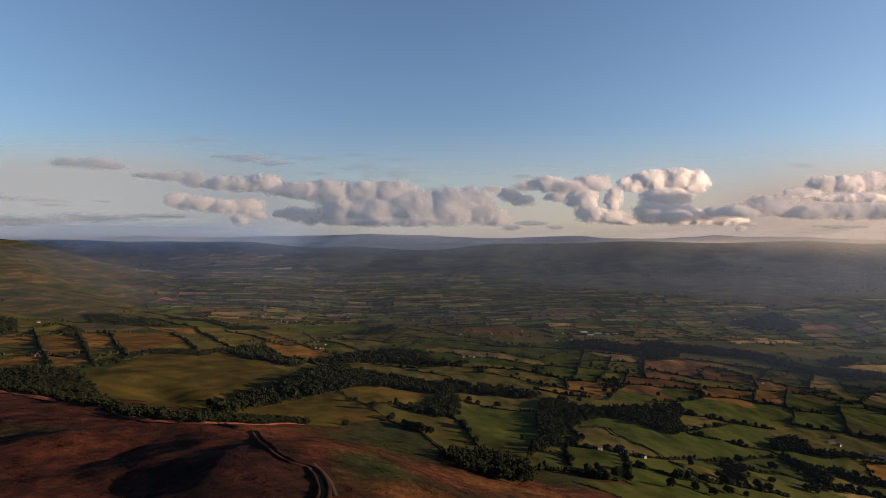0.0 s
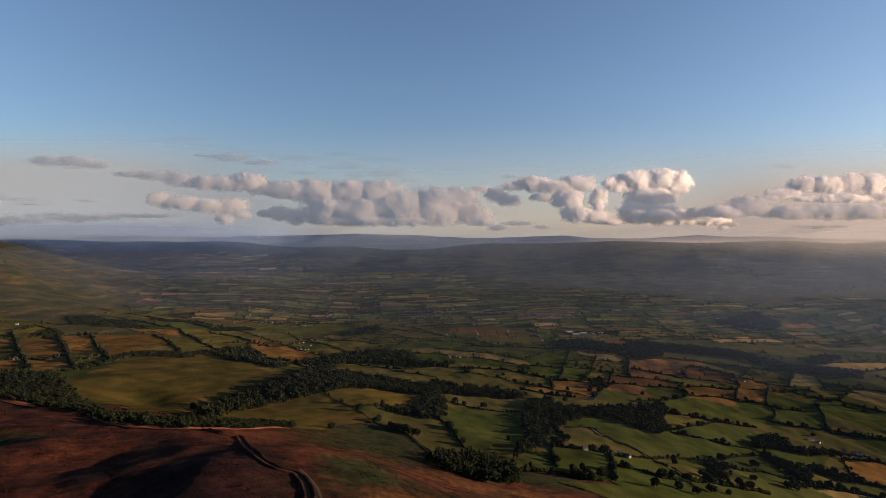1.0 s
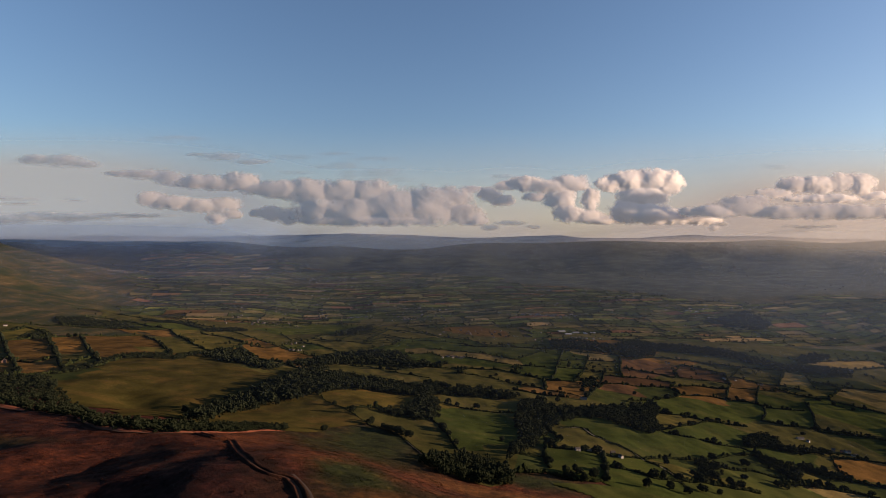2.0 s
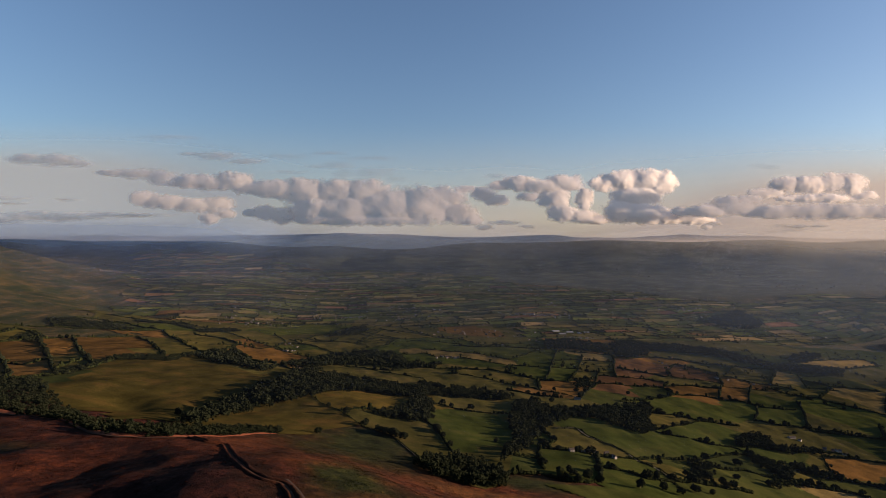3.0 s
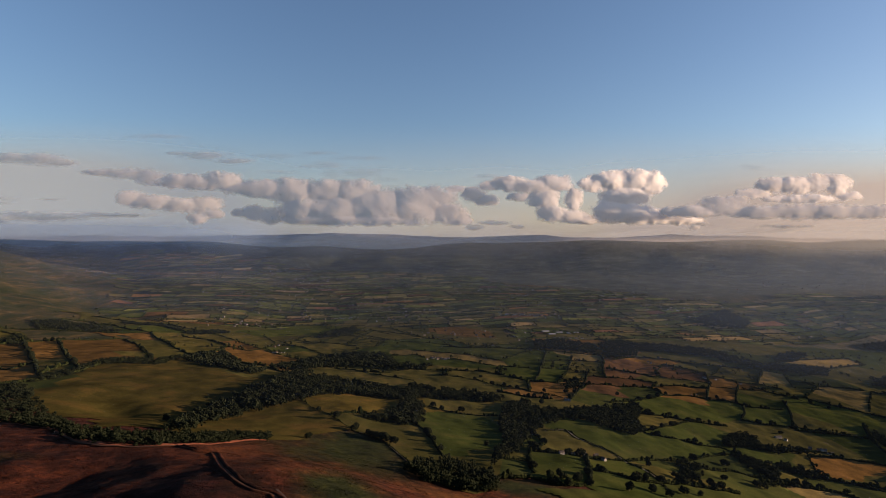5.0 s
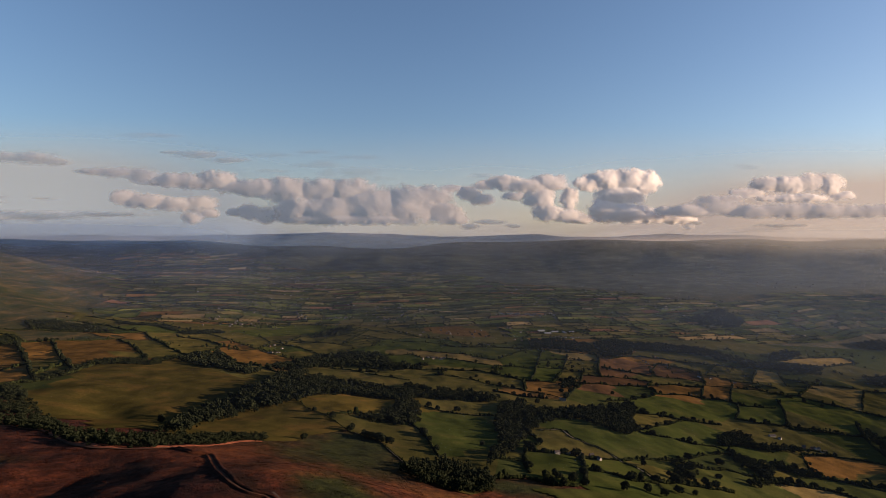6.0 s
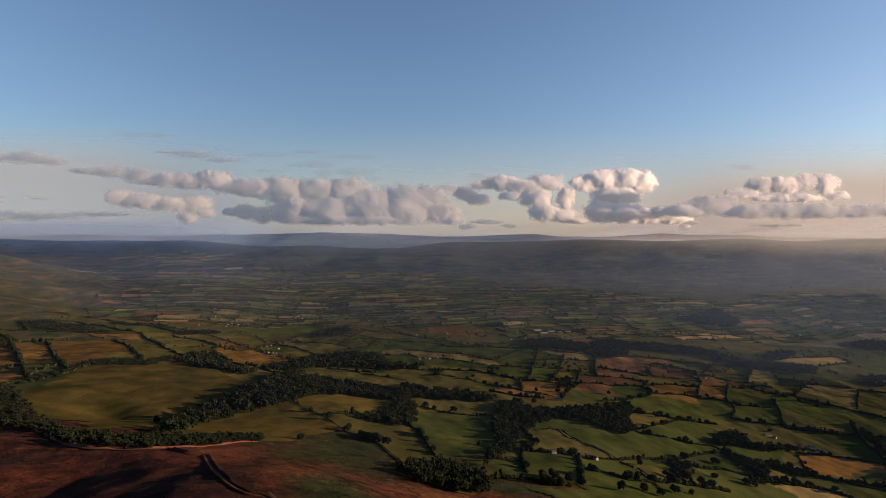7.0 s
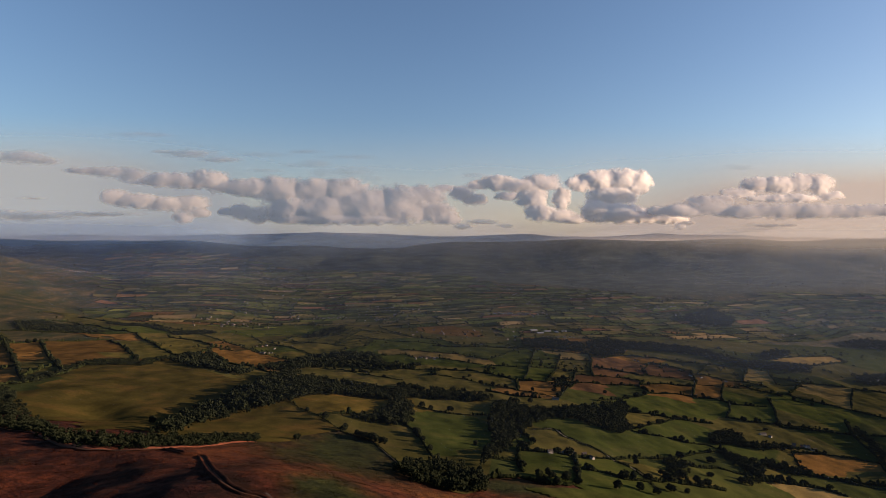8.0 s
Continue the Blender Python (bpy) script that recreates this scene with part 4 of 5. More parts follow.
def cloud(label, puffs, seed, billow=1.0, crisp=0.4, solid=1.0, puff=0.45, lean=0.1, back=0.0, rough=0.5):
    """puffs: (sideways, height, half width, half height) on the plane of the clouds; heaped and frayed by noise."""
    P = np.array(puffs, float)
    ss = np.arange((P[:, 0] - P[:, 2]).min() - 110, (P[:, 0] + P[:, 2]).max() + 110, 6.0)
    zs = np.arange((P[:, 1] - P[:, 3]).min() - 70, (P[:, 1] + P[:, 3]).max() + 70, 4.8)
    S, Z = np.meshgrid(ss, zs, indexing="ij")
    heaps = fractal_noise(S / 170, Z / 140, seed, 4, True)
    frays = fractal_noise(S / 260, Z / 80, seed + 40, 5)
    fluff = fractal_noise(S / 62, Z / 54, seed + 160, 4, True)
    S2 = S + (24 + 18 * billow) * fractal_noise(S / 130, Z / 110, seed + 80, 4) + 30 * frays * (1 - 0.6 * billow)
    Z2 = Z + (8 + 12 * billow) * fractal_noise(S / 120, Z / 110, seed + 120, 4)
    field, body = np.full(S.shape, -6.0), np.full(S.shape, -40.0)
    for s, z, a, b in P:
        e = 1 - ((S2 - s) / (1.15 * a)) ** 2 - ((Z2 - z) / (1.15 * b * np.where(Z2 < z, 0.92, 1.0))) ** 2
        field = np.logaddexp(field * 5, e * 5) / 5
        body = np.logaddexp(body / 9, np.sqrt(a * b) * np.clip(e, -1, 1) / 9) * 9
    d = field + 0.34 * billow * heaps + 0.3 * billow * fluff + (0.5 - 0.2 * billow) * frays
    thick = np.clip((d - 0.02) / crisp, 0, 1)
    thick = 0.97 * solid * thick * thick * (3 - 2 * thick)
    keep = thick > 0.003
    # billows stand out of the body, large ones first
    bulge = puff * (0.75 * np.clip(body, 0, None) + billow * (75 * fractal_noise(S / 330, Z / 190, seed + 200, 2) + rough * (20 * fractal_noise(S / 250, Z / 170, seed, 3, True) + 12 * heaps + 5 * fluff)) * np.clip(d * 1.5, 0, 1))
    for _ in range(3):
        bulge[1:-1, 1:-1] = (bulge[1:-1, 1:-1] * 2 + bulge[:-2, 1:-1] + bulge[2:, 1:-1] + bulge[1:-1, :-2] + bulge[1:-1, 2:]) / 6
    bulge = np.clip(bulge + 15, 0, None) * keep
    # every loose piece of the bank is a cloud of its own; front and back meet along the rim
    mark = np.where(keep, np.arange(1, keep.size + 1).reshape(keep.shape), 0)
    while True:
        grown = np.pad(mark, 1)
        grown = np.max([grown[i:i + mark.shape[0], j:j + mark.shape[1]] for i in range(3) for j in range(3)], axis=0) * keep
        if (grown == mark).all():
            break
        mark = grown
    near = CLOUD_AHEAD / (CLOUD_PLANE - lean * (S - (ss[0] + ss[-1]) / 2))  # laid out on one plane, then trailing away at its true bearing
    x, y = at_axis(CLOUD_PLANE * near + back - bulge, S * near)
    high = 400 + (Z - 400) * near
    front_v = np.stack([x, y, high], -1).reshape(-1, 3)
    x, y = at_axis(CLOUD_PLANE * near + back + 0.3 * np.minimum(bulge, 110) + 0.5 * keep, S * near)
    back_v = np.stack([x, y, high], -1).reshape(-1, 3)
    lattice_cells = lattice(*S.shape)
    owner = mark.ravel()[lattice_cells].max(1)
    for piece in np.unique(mark[mark > 0]):
        cells = lattice_cells[owner == piece]
        if len(cells) < 60:
            continue
        used, cells = np.unique(cells, return_inverse=True)
        cells = cells.reshape(-1, 4)
        inner, rear = keep.ravel()[used], np.arange(len(used))
        rear[inner] = len(used) + np.arange(inner.sum())
        me = mesh_of("cloud", np.concatenate([front_v[used], back_v[used][inner]]), np.concatenate([cells, rear[cells][:, ::-1]]), CLOUD, True)
        t = thick.ravel()[used]
        me.attributes.new("thickness", "FLOAT", "POINT").data.foreach_set("value", np.concatenate([t, 0.5 * t[inner]]).astype(np.float32))
        tagged(new("cloud", me), label, "cloud", "evening clouds")


cloud("small flat grey-pink evening cloud", [(-3545, 1094, 207, 50), (-3313, 1084, 268, 60), (-3107, 1059, 144, 40)], 3, lean=0.1, puff=0.1, billow=0.3, crisp=1.35, solid=0.9)
cloud("thin pink streak of evening cloud", [(-2367, 1286, 253, 25), (-2190, 1281, 151, 20)], 4, lean=0.1, puff=0.1, billow=0.1, crisp=2.10, solid=0.5)
cloud("flat pink-grey wisp of evening cloud", [(-1912, 1127, 241, 44), (-1661, 1083, 190, 30), (-2139, 1142, 131, 20)], 5, lean=0.1, puff=0.1, billow=0.25, crisp=1.65, solid=0.8)
cloud("thin grey wisps of high evening cloud", [(-1312, 1127, 307, 25), (-965, 1156, 207, 20), (-621, 1116, 269, 24), (-866, 1053, 158, 39), (-595, 994, 235, 54), (-841, 975, 108, 49), (-1312, 994, 223, 20), (-1064, 1043, 138, 20), (-399, 936, 156, 24)], 6, lean=0.1, puff=0.1, billow=0.2, crisp=2.25, solid=0.5)
cloud("small grey-pink cloud with a bright top", [(-2560, 760, 132, 70), (-2367, 731, 213, 65), (-2113, 702, 212, 69), (-1912, 712, 171, 79), (-1987, 598, 96, 59), (-1836, 633, 90, 44)], 8, rough=0.35, lean=0.135, puff=0.09, billow=0.7, crisp=0.82)
cloud("long low grey sheet of cloud", [(-3963, 585, 572, 55), (-3288, 603, 565, 50), (-2723, 620, 433, 25), (-4172, 559, 470, 40), (-4541, 588, 421, 61)], 9, lean=0.02, billow=0.15, crisp=1.50, solid=0.85)
cloud("thin grey streak of cloud near the horizon", [(-3858, 757, 374, 20), (-4119, 777, 313, 20), (-3210, 749, 134, 13), (-3702, 717, 208, 15)], 10, lean=0.02, billow=0.1, crisp=1.80, solid=0.6)
cloud("flat pink-grey arm of cloud trailing from the bank", [(-2799, 979, 163, 35), (-2595, 969, 193, 50), (-2392, 949, 172, 69), (-2291, 885, 132, 30)], 13, rough=0.3, lean=0.11, puff=0.08, billow=0.4, crisp=1.05, solid=0.95)
cloud("long billowed bank of grey cumulus with sunlit tops", [(-2063, 900, 262, 74), (-1786, 910, 225, 79), (-1486, 851, 299, 79), (-1187, 827, 223, 118), (-915, 828, 237, 108), (-644, 828, 226, 117), (-1112, 680, 198, 118), (-815, 666, 295, 137), (-471, 702, 318, 166), (-154, 707, 282, 175), (40, 791, 203, 97), (114, 655, 194, 107), (250, 607, 116, 68), (-618, 589, 611, 54), (-1062, 587, 247, 49), (219, 854, 106, 39)], 12, rough=0.35, lean=0.118, puff=0.09, billow=0.85, crisp=0.72)
cloud("ragged small grey cloud under the bank", [(-1500, 639, 120, 74), (-1331, 620, 149, 74), (-1640, 644, 55, 35)], 22, rough=0.35, lean=0.14, puff=0.1, billow=0.8, crisp=0.72)
cloud("tattered grey cumulus with a bright golden edge", [(369, 811, 106, 68), (513, 888, 115, 43), (476, 762, 106, 58), (667, 912, 172, 63), (858, 884, 219, 67), (1073, 913, 181, 77), (979, 778, 133, 96), (1051, 648, 124, 87), (1236, 774, 81, 106), (1218, 630, 128, 62), (1361, 597, 236, 38), (764, 792, 105, 39)], 14, rough=0.4, lean=0.17, puff=0.17, billow=0.9, crisp=0.62)
cloud("tall sunlit cumulus with cauliflower tops", [(1396, 904, 142, 67), (1556, 937, 179, 96), (1758, 942, 160, 100), (1913, 914, 131, 105), (1689, 804, 216, 86), (1549, 674, 160, 105), (1738, 651, 258, 96), (1973, 623, 234, 62), (2183, 600, 186, 43), (1511, 736, 52, 62)], 15, rough=0.6, lean=0.25, puff=0.27, billow=1.0, crisp=0.54)
cloud("sunlit white cumulus with heaped tops above a grey layer", [(2843, 839, 147, 52), (3026, 915, 156, 71), (3218, 915, 205, 75), (3410, 934, 164, 80), (3591, 925, 136, 99), (3266, 797, 341, 42), (3720, 822, 118, 42)], 27, rough=0.6, lean=0.23, puff=0.22, billow=0.95, crisp=0.59, back=60)
cloud("long flat grey layer of cloud near the horizon", [(2075, 676, 103, 43), (2299, 672, 241, 62), (2554, 715, 222, 90), (2854, 674, 285, 66), (3176, 679, 328, 75), (3495, 680, 326, 71), (3835, 681, 338, 66), (4173, 692, 313, 56), (2484, 777, 120, 38), (2659, 782, 120, 33)], 17, rough=0.35, lean=0.145, puff=0.12, billow=0.7, crisp=0.82)
cloud("small dark scraps of low cloud", [(2282, 543, 60, 38), (2356, 572, 79, 24), (742, 536, 81, 19), (3040, 551, 183, 19), (3278, 552, 82, 14), (549, 569, 163, 24), (381, 530, 87, 29)], 18, lean=0.06, billow=0.4, crisp=1.35, solid=0.7)
cloud("faint pink wisp of cloud", [(2803, 1061, 147, 28)], 19, lean=0.06, billow=0.1, crisp=2.10, solid=0.3)
cloud("small grey streak of cloud beside the main bank", [(474, 970, 154, 24)], 20, lean=0.06, billow=0.1, crisp=1.95, solid=0.5)


# ---- far mountains behind the ridge ----
def mountain(label, ahead, tops, foot=300, wide=50):
    """tops: (sideways, height) along the crest."""
    T = np.array(tops, float)
    ss = np.arange(T[0, 0], T[-1, 0], 14.0)
    crest = np.interp(ss, T[:, 0], T[:, 1])
    soft = np.convolve(np.pad(crest, 6, "edge"), np.ones(13) / 13, "valid")
    crest = soft + 3.0 * swell(ss, ss * 0, 260, 31) + 1.2 * swell(ss, ss * 0, 70, 32)
    rows = []
    for k, f in ((-1.0, 0.0), (-0.75, 0.3), (-0.5, 0.55), (-0.25, 0.82), (0.0, 1.0), (0.5, 0.5), (1.0, 0.0)):
        x, y = at_axis(ahead + k * wide * (1 + 0.25 * np.sin(ss / 130.0)), ss)
        rows.append(np.stack([x, y, foot + (crest - foot) * f + (0 if f in (0, 1) else 1) * 2 * swell(ss, ss * 0 + k * 60, 190, 33)], -1))
    me = mesh_of("hazed_mountain", np.concatenate(rows), lattice(7, len(ss)), HAZED_MOUNTAIN, True)
    return tagged(new("backdrop_mountain", me), label, "mountain", kind="structure")


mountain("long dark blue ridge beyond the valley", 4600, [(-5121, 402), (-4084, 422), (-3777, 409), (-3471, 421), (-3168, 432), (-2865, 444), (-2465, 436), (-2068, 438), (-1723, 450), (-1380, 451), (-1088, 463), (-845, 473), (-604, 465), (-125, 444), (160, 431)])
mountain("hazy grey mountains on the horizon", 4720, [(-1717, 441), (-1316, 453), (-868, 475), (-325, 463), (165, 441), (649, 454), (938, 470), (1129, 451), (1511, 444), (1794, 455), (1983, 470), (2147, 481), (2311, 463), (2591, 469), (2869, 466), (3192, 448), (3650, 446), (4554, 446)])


# ---- thin evening haze standing over the valley and along the horizon ----
def haze(ahead, foot, top, most, colour, seed, soft=150, rise=60, lean=0.24, sunward=None):
    sunward = sunward or colour
    ss = np.arange(-4600, 4601, 100.0)
    zs = np.arange(foot, top + 20, 20.0)
    S, Z = np.meshgrid(ss, zs, indexing="ij")
    x, y = at_axis(ahead + 30 * np.sin(S / 700.0 + seed), S)
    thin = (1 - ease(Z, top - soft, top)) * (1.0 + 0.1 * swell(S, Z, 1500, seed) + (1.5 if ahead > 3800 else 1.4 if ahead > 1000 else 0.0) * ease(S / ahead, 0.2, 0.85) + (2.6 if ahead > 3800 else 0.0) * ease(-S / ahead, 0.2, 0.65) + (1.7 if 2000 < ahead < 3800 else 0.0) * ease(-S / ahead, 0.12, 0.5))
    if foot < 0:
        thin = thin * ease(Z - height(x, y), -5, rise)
    cells = lattice(len(ss), len(zs))
    cells = cells[(thin.ravel()[cells] > 0.002).any(1)]
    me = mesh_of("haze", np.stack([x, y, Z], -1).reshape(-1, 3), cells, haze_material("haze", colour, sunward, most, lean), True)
    me.attributes.new("thickness", "FLOAT", "POINT").data.foreach_set("value", np.clip(thin, 0, 2.2).astype(np.float32).ravel())
    return me


# blue air light is put into the colour of these upright sheets
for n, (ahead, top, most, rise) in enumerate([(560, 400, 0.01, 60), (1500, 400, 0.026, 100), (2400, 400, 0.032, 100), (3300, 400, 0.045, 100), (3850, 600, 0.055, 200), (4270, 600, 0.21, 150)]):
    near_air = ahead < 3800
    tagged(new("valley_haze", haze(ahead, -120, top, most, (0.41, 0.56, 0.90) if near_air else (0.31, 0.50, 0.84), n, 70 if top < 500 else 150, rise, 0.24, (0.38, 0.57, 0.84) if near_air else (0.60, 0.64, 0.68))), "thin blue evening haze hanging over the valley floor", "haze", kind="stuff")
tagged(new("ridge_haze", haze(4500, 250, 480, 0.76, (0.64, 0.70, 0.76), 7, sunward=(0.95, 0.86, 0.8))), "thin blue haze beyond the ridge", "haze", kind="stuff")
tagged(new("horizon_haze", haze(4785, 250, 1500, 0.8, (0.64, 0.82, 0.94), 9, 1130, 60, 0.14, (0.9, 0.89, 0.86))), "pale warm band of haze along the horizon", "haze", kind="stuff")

# ---- greenery built from small leafy clumps ----
def ico():
    g = (1 + 5**0.5) / 2
    v = np.array([(-1, g, 0), (1, g, 0), (-1, -g, 0), (1, -g, 0), (0, -1, g), (0, 1, g), (0, -1, -g), (0, 1, -g), (g, 0, -1), (g, 0, 1), (-g, 0, -1), (-g, 0, 1)], float)
    f = np.array([(0, 11, 5), (0, 5, 1), (0, 1, 7), (0, 7, 10), (0, 10, 11), (1, 5, 9), (5, 11, 4), (11, 10, 2), (10, 7, 6), (7, 1, 8), (3, 9, 4), (3, 4, 2), (3, 2, 6), (3, 6, 8), (3, 8, 9), (4, 9, 5), (2, 4, 11), (6, 2, 10), (8, 6, 7), (9, 8, 1)])
    return v / np.hypot(1, g), f


ICO_V, ICO_F = ico()
OCTA_V = np.array([(1, 0, 0), (0, 1, 0), (-1, 0, 0), (0, -1, 0), (0, 0, 1), (0, 0, -1)], float)
OCTA_F = np.array([(0, 1, 4), (1, 2, 4), (2, 3, 4), (3, 0, 4), (1, 0, 5), (2, 1, 5), (3, 2, 5), (0, 3, 5)])
green_rng = np.random.RandomState(11)


def clumps(centres, sizes, jag=0.28, coarse=False):
    """One ragged clump round each centre; sizes: n x 3 half axes."""
    v0, f0 = (OCTA_V, OCTA_F) if coarse else (ICO_V, ICO_F)
    n = len(centres)
    a = green_rng.uniform(0, 6.28, n)
    c, s = np.cos(a)[:, None], np.sin(a)[:, None]
    v = np.stack([v0[:, 0] * c - v0[:, 1] * s, v0[:, 0] * s + v0[:, 1] * c, np.broadcast_to(v0[:, 2], (n, len(v0)))], -1)
    v = v * (1 + jag * green_rng.uniform(-1, 1, (n, len(v0), 1))) * np.asarray(sizes)[:, None, :] + np.asarray(centres)[:, None, :]
    f = f0[None] + (np.arange(n) * len(v0))[:, None, None]
    return v.reshape(-1, 3), f.reshape(-1, 3)


def crown_shape(tall, wide, count, size):
    """Middles and sizes of the clumps of a rounded, uneven crown that stands on z = 0."""
    th, ph, r = green_rng.uniform(0, 6.28, count), np.arccos(green_rng.uniform(-0.85, 1, count)), green_rng.uniform(0.45, 1, count) ** 0.5
    lobes = 1 + 0.22 * np.sin(2 * th + green_rng.uniform(0, 6)) + 0.16 * np.sin(3 * th + 4 * ph + green_rng.uniform(0, 6))
    x, y, z = r * np.sin(ph) * np.cos(th) * lobes * wide / 2, r * np.sin(ph) * np.sin(th) * lobes * wide / 2, r * np.cos(ph) * lobes
    z = tall * (0.57 + 0.38 * np.clip(z, -1, 1.1))
    k = size * green_rng.uniform(0.6, 1.35, count)
    return np.stack([x, y, z], -1), np.stack([k, k, k * 0.8], -1)


def trunk_bm(tall, girth):
    bm = bmesh.new()

    def limb(a, b, ra, rb):
        a, b = Vector(a), Vector(b)
        m = Matrix.Translation((a + b) / 2) @ (b - a).to_track_quat("Z", "Y").to_matrix().to_4x4()
        bmesh.ops.create_cone(bm, segments=7, radius1=ra, radius2=rb, depth=(b - a).length, matrix=m)

    limb((0, 0, -0.6), (0.1, 0, tall * 0.45), girth, girth * 0.6)
    for k in range(5):
        a = k * 1.26 + green_rng.uniform(-0.3, 0.3)
        limb((0.1, 0, tall * (0.3 + 0.03 * k)), (math.cos(a) * tall * 0.24, math.sin(a) * tall * 0.24, tall * green_rng.uniform(0.55, 0.75)), girth * 0.45, girth * 0.15)
    return bm


def tree_kind(tall, wide, count, size):
    root = new("tree", None)
    part("trunk", trunk_bm(tall, 0.035 * tall), BARK, root)
    v, f = clumps(*crown_shape(tall, wide, count, size), 0.45, True)
    crown = new("crown", mesh_of("crown", v, f, LEAF))
    crown.parent = root
    return root


def inside(poly, x, y):
    hit = np.zeros(len(x), bool)
    for (ax, ay), (bx, by) in zip(poly, poly[1:] + poly[:1]):
        cross = ((ay > y) != (by > y)) & (x < (bx - ax) * (y - ay) / (by - ay + 1e-9) + ax)
        hit ^= cross
    return hit


def scattered(poly, gap, seed):
    r = np.random.RandomState(seed)
    P = np.array(poly, float)
    n = [max(2, int((P[:, k].max() - P[:, k].min()) / gap) + 1) for k in (0, 1)]
    x, y = np.meshgrid(*[P[:, k].min() + gap * np.arange(n[k]) for k in (0, 1)])
    x, y = (v.ravel() + r.uniform(-0.45, 0.45, v.size) * gap for v in (x, y))
    ok = inside(poly, x, y) & (r.uniform(0, 1, x.size) > 0.06)
    x, y = x + r.normal(0, 0.35, x.size) * gap, y + r.normal(0, 0.35, x.size) * gap
    return x[ok], y[ok]


WOOD_LABELS = "dense dark green broadleaf wood in the valley"
LOW_WOODS = ("moor_edge_wood",)
THIN_BELTS = ("hollow_belt", "ridge_belt", "middle_belt", "lane_belt", "hill_foot_belt", "west_wood", "brook_belt")
for n, (name, poly) in enumerate(WOODS.items()):
    far = np.mean([along(*p)[0] for p in poly]) > 1250
    near = np.mean([along(*p)[0] for p in poly]) < 900
    x, y = scattered(poly, 4.4 if name in LOW_WOODS else 5.6 if name in THIN_BELTS else 6.2 if near else 7.4 if not far else 9.5, n)
    z, tall = height(x, y), (4.5 + 10.5 * green_rng.uniform(0, 1, len(x)) ** 1.5) * (0.42 if name in LOW_WOODS else 0.55 if name in THIN_BELTS else 0.8 if near else 1.0)
    per = 20 if name in LOW_WOODS else 36 if not far else 11
    k = np.repeat(np.arange(len(x)), per)
    c, s = crown_shape(1.0, 1.0, len(k), 0.18 if name in LOW_WOODS else 0.135 if not far else 0.23)
    c[:, :2] *= (tall * 0.9)[k, None]
    c[:, 2] *= tall[k]
    c += np.stack([x, y, z], -1)[k]
    v, f = clumps(c, s * tall[k, None], 0.45, True)
    wood = new(name, mesh_of(name, v, f, LEAF))
    tagged(wood, "low scrubby dark wood of young broadleaf trees below the moor" if name in LOW_WOODS else WOOD_LABELS, "wood", kind="stuff")

# ---- hedges along the field edges ----
def hedge_points(line, gap):
    out = []
    for (ax, ay), (bx, by) in zip(line, line[1:]):
        n = max(2, int(math.hypot(bx - ax, by - ay) / gap))
        t = (np.arange(n) + 0.5) / n
        out.append(np.stack([ax + (bx - ax) * t, ay + (by - ay) * t], -1))
    return np.concatenate(out)


def hedge_mesh(line, gap, wide, high, coarse, lift=0.0):
    p = hedge_points(line, gap)
    n = len(p)
    t = np.arange(n)
    p = p + green_rng.normal(0, 0.35, p.shape) + np.stack([np.sin(t * gap / 31.0 + line[0][0]), np.cos(t * gap / 37.0 + line[0][1])], -1) * 1.3
    keep = green_rng.uniform(0, 1, n) > 0.06
    p, n = p[keep], keep.sum()
    grow = green_rng.uniform(0.65, 1.3, n) * (1 + 0.35 * np.sin(np.arange(n) * 0.23 + line[0][0]))
    big = np.where(green_rng.uniform(0, 1, n) > 0.93, 1.9, 1.0)
    h, r = high * grow * big, wide * green_rng.uniform(0.8, 1.2, n) * np.sqrt(big)
    c = np.stack([p[:, 0], p[:, 1], height(p[:, 0], p[:, 1]) + lift + 0.42 * h], -1)
    return clumps(c, np.stack([r, r, 0.55 * h], -1), 0.3, coarse)


borders.sort(key=lambda b: along((b[0][0] + b[1][0]) / 2, (b[0][1] + b[1][1]) / 2)[0])
hedge_trees, far_v, far_f, far_n = [], [], [], 0
pick = random.Random(23)
for line in HEDGES + HEDGES_FLOOR:
    q = sampled(line, 2.0)
    qw, qs = along(q[:, 0], q[:, 1])
    q = q[(qw < NET_END + 40) | walled(qw, qs)]
    if len(q) < 6:
        continue
    low = qw.min() > 1650 and bool(walled(qw, qs).all())  # trimmed hedges between the small fields of the valley floor
    slim = 0.42 if line in HEDGES_HILL[1:3] else 0.75 if low else 1.15 if line in HEDGES_BROOK[4:] else pick.choice((0.7, 0.85, 1.0, 1.2))
    v, f = hedge_mesh([tuple(p) for p in q[::3]], 2.0, 2.2 * slim, 4.0 * slim, False, 0.5)
    tagged(new("hedge", mesh_of("hedge", v, f, HEDGE)), "thick dark green hawthorn hedge between fields", "hedge", "field hedges")
    for _ in range(int(len(q) * 2 / 30)):
        if pick.random() < (0.12 if low else 0.7):
            x, y = q[pick.randrange(len(q))]
            hedge_trees.append((float(x) + pick.uniform(-2, 2), float(y) + pick.uniform(-2, 2), float(along(x, y)[0])))
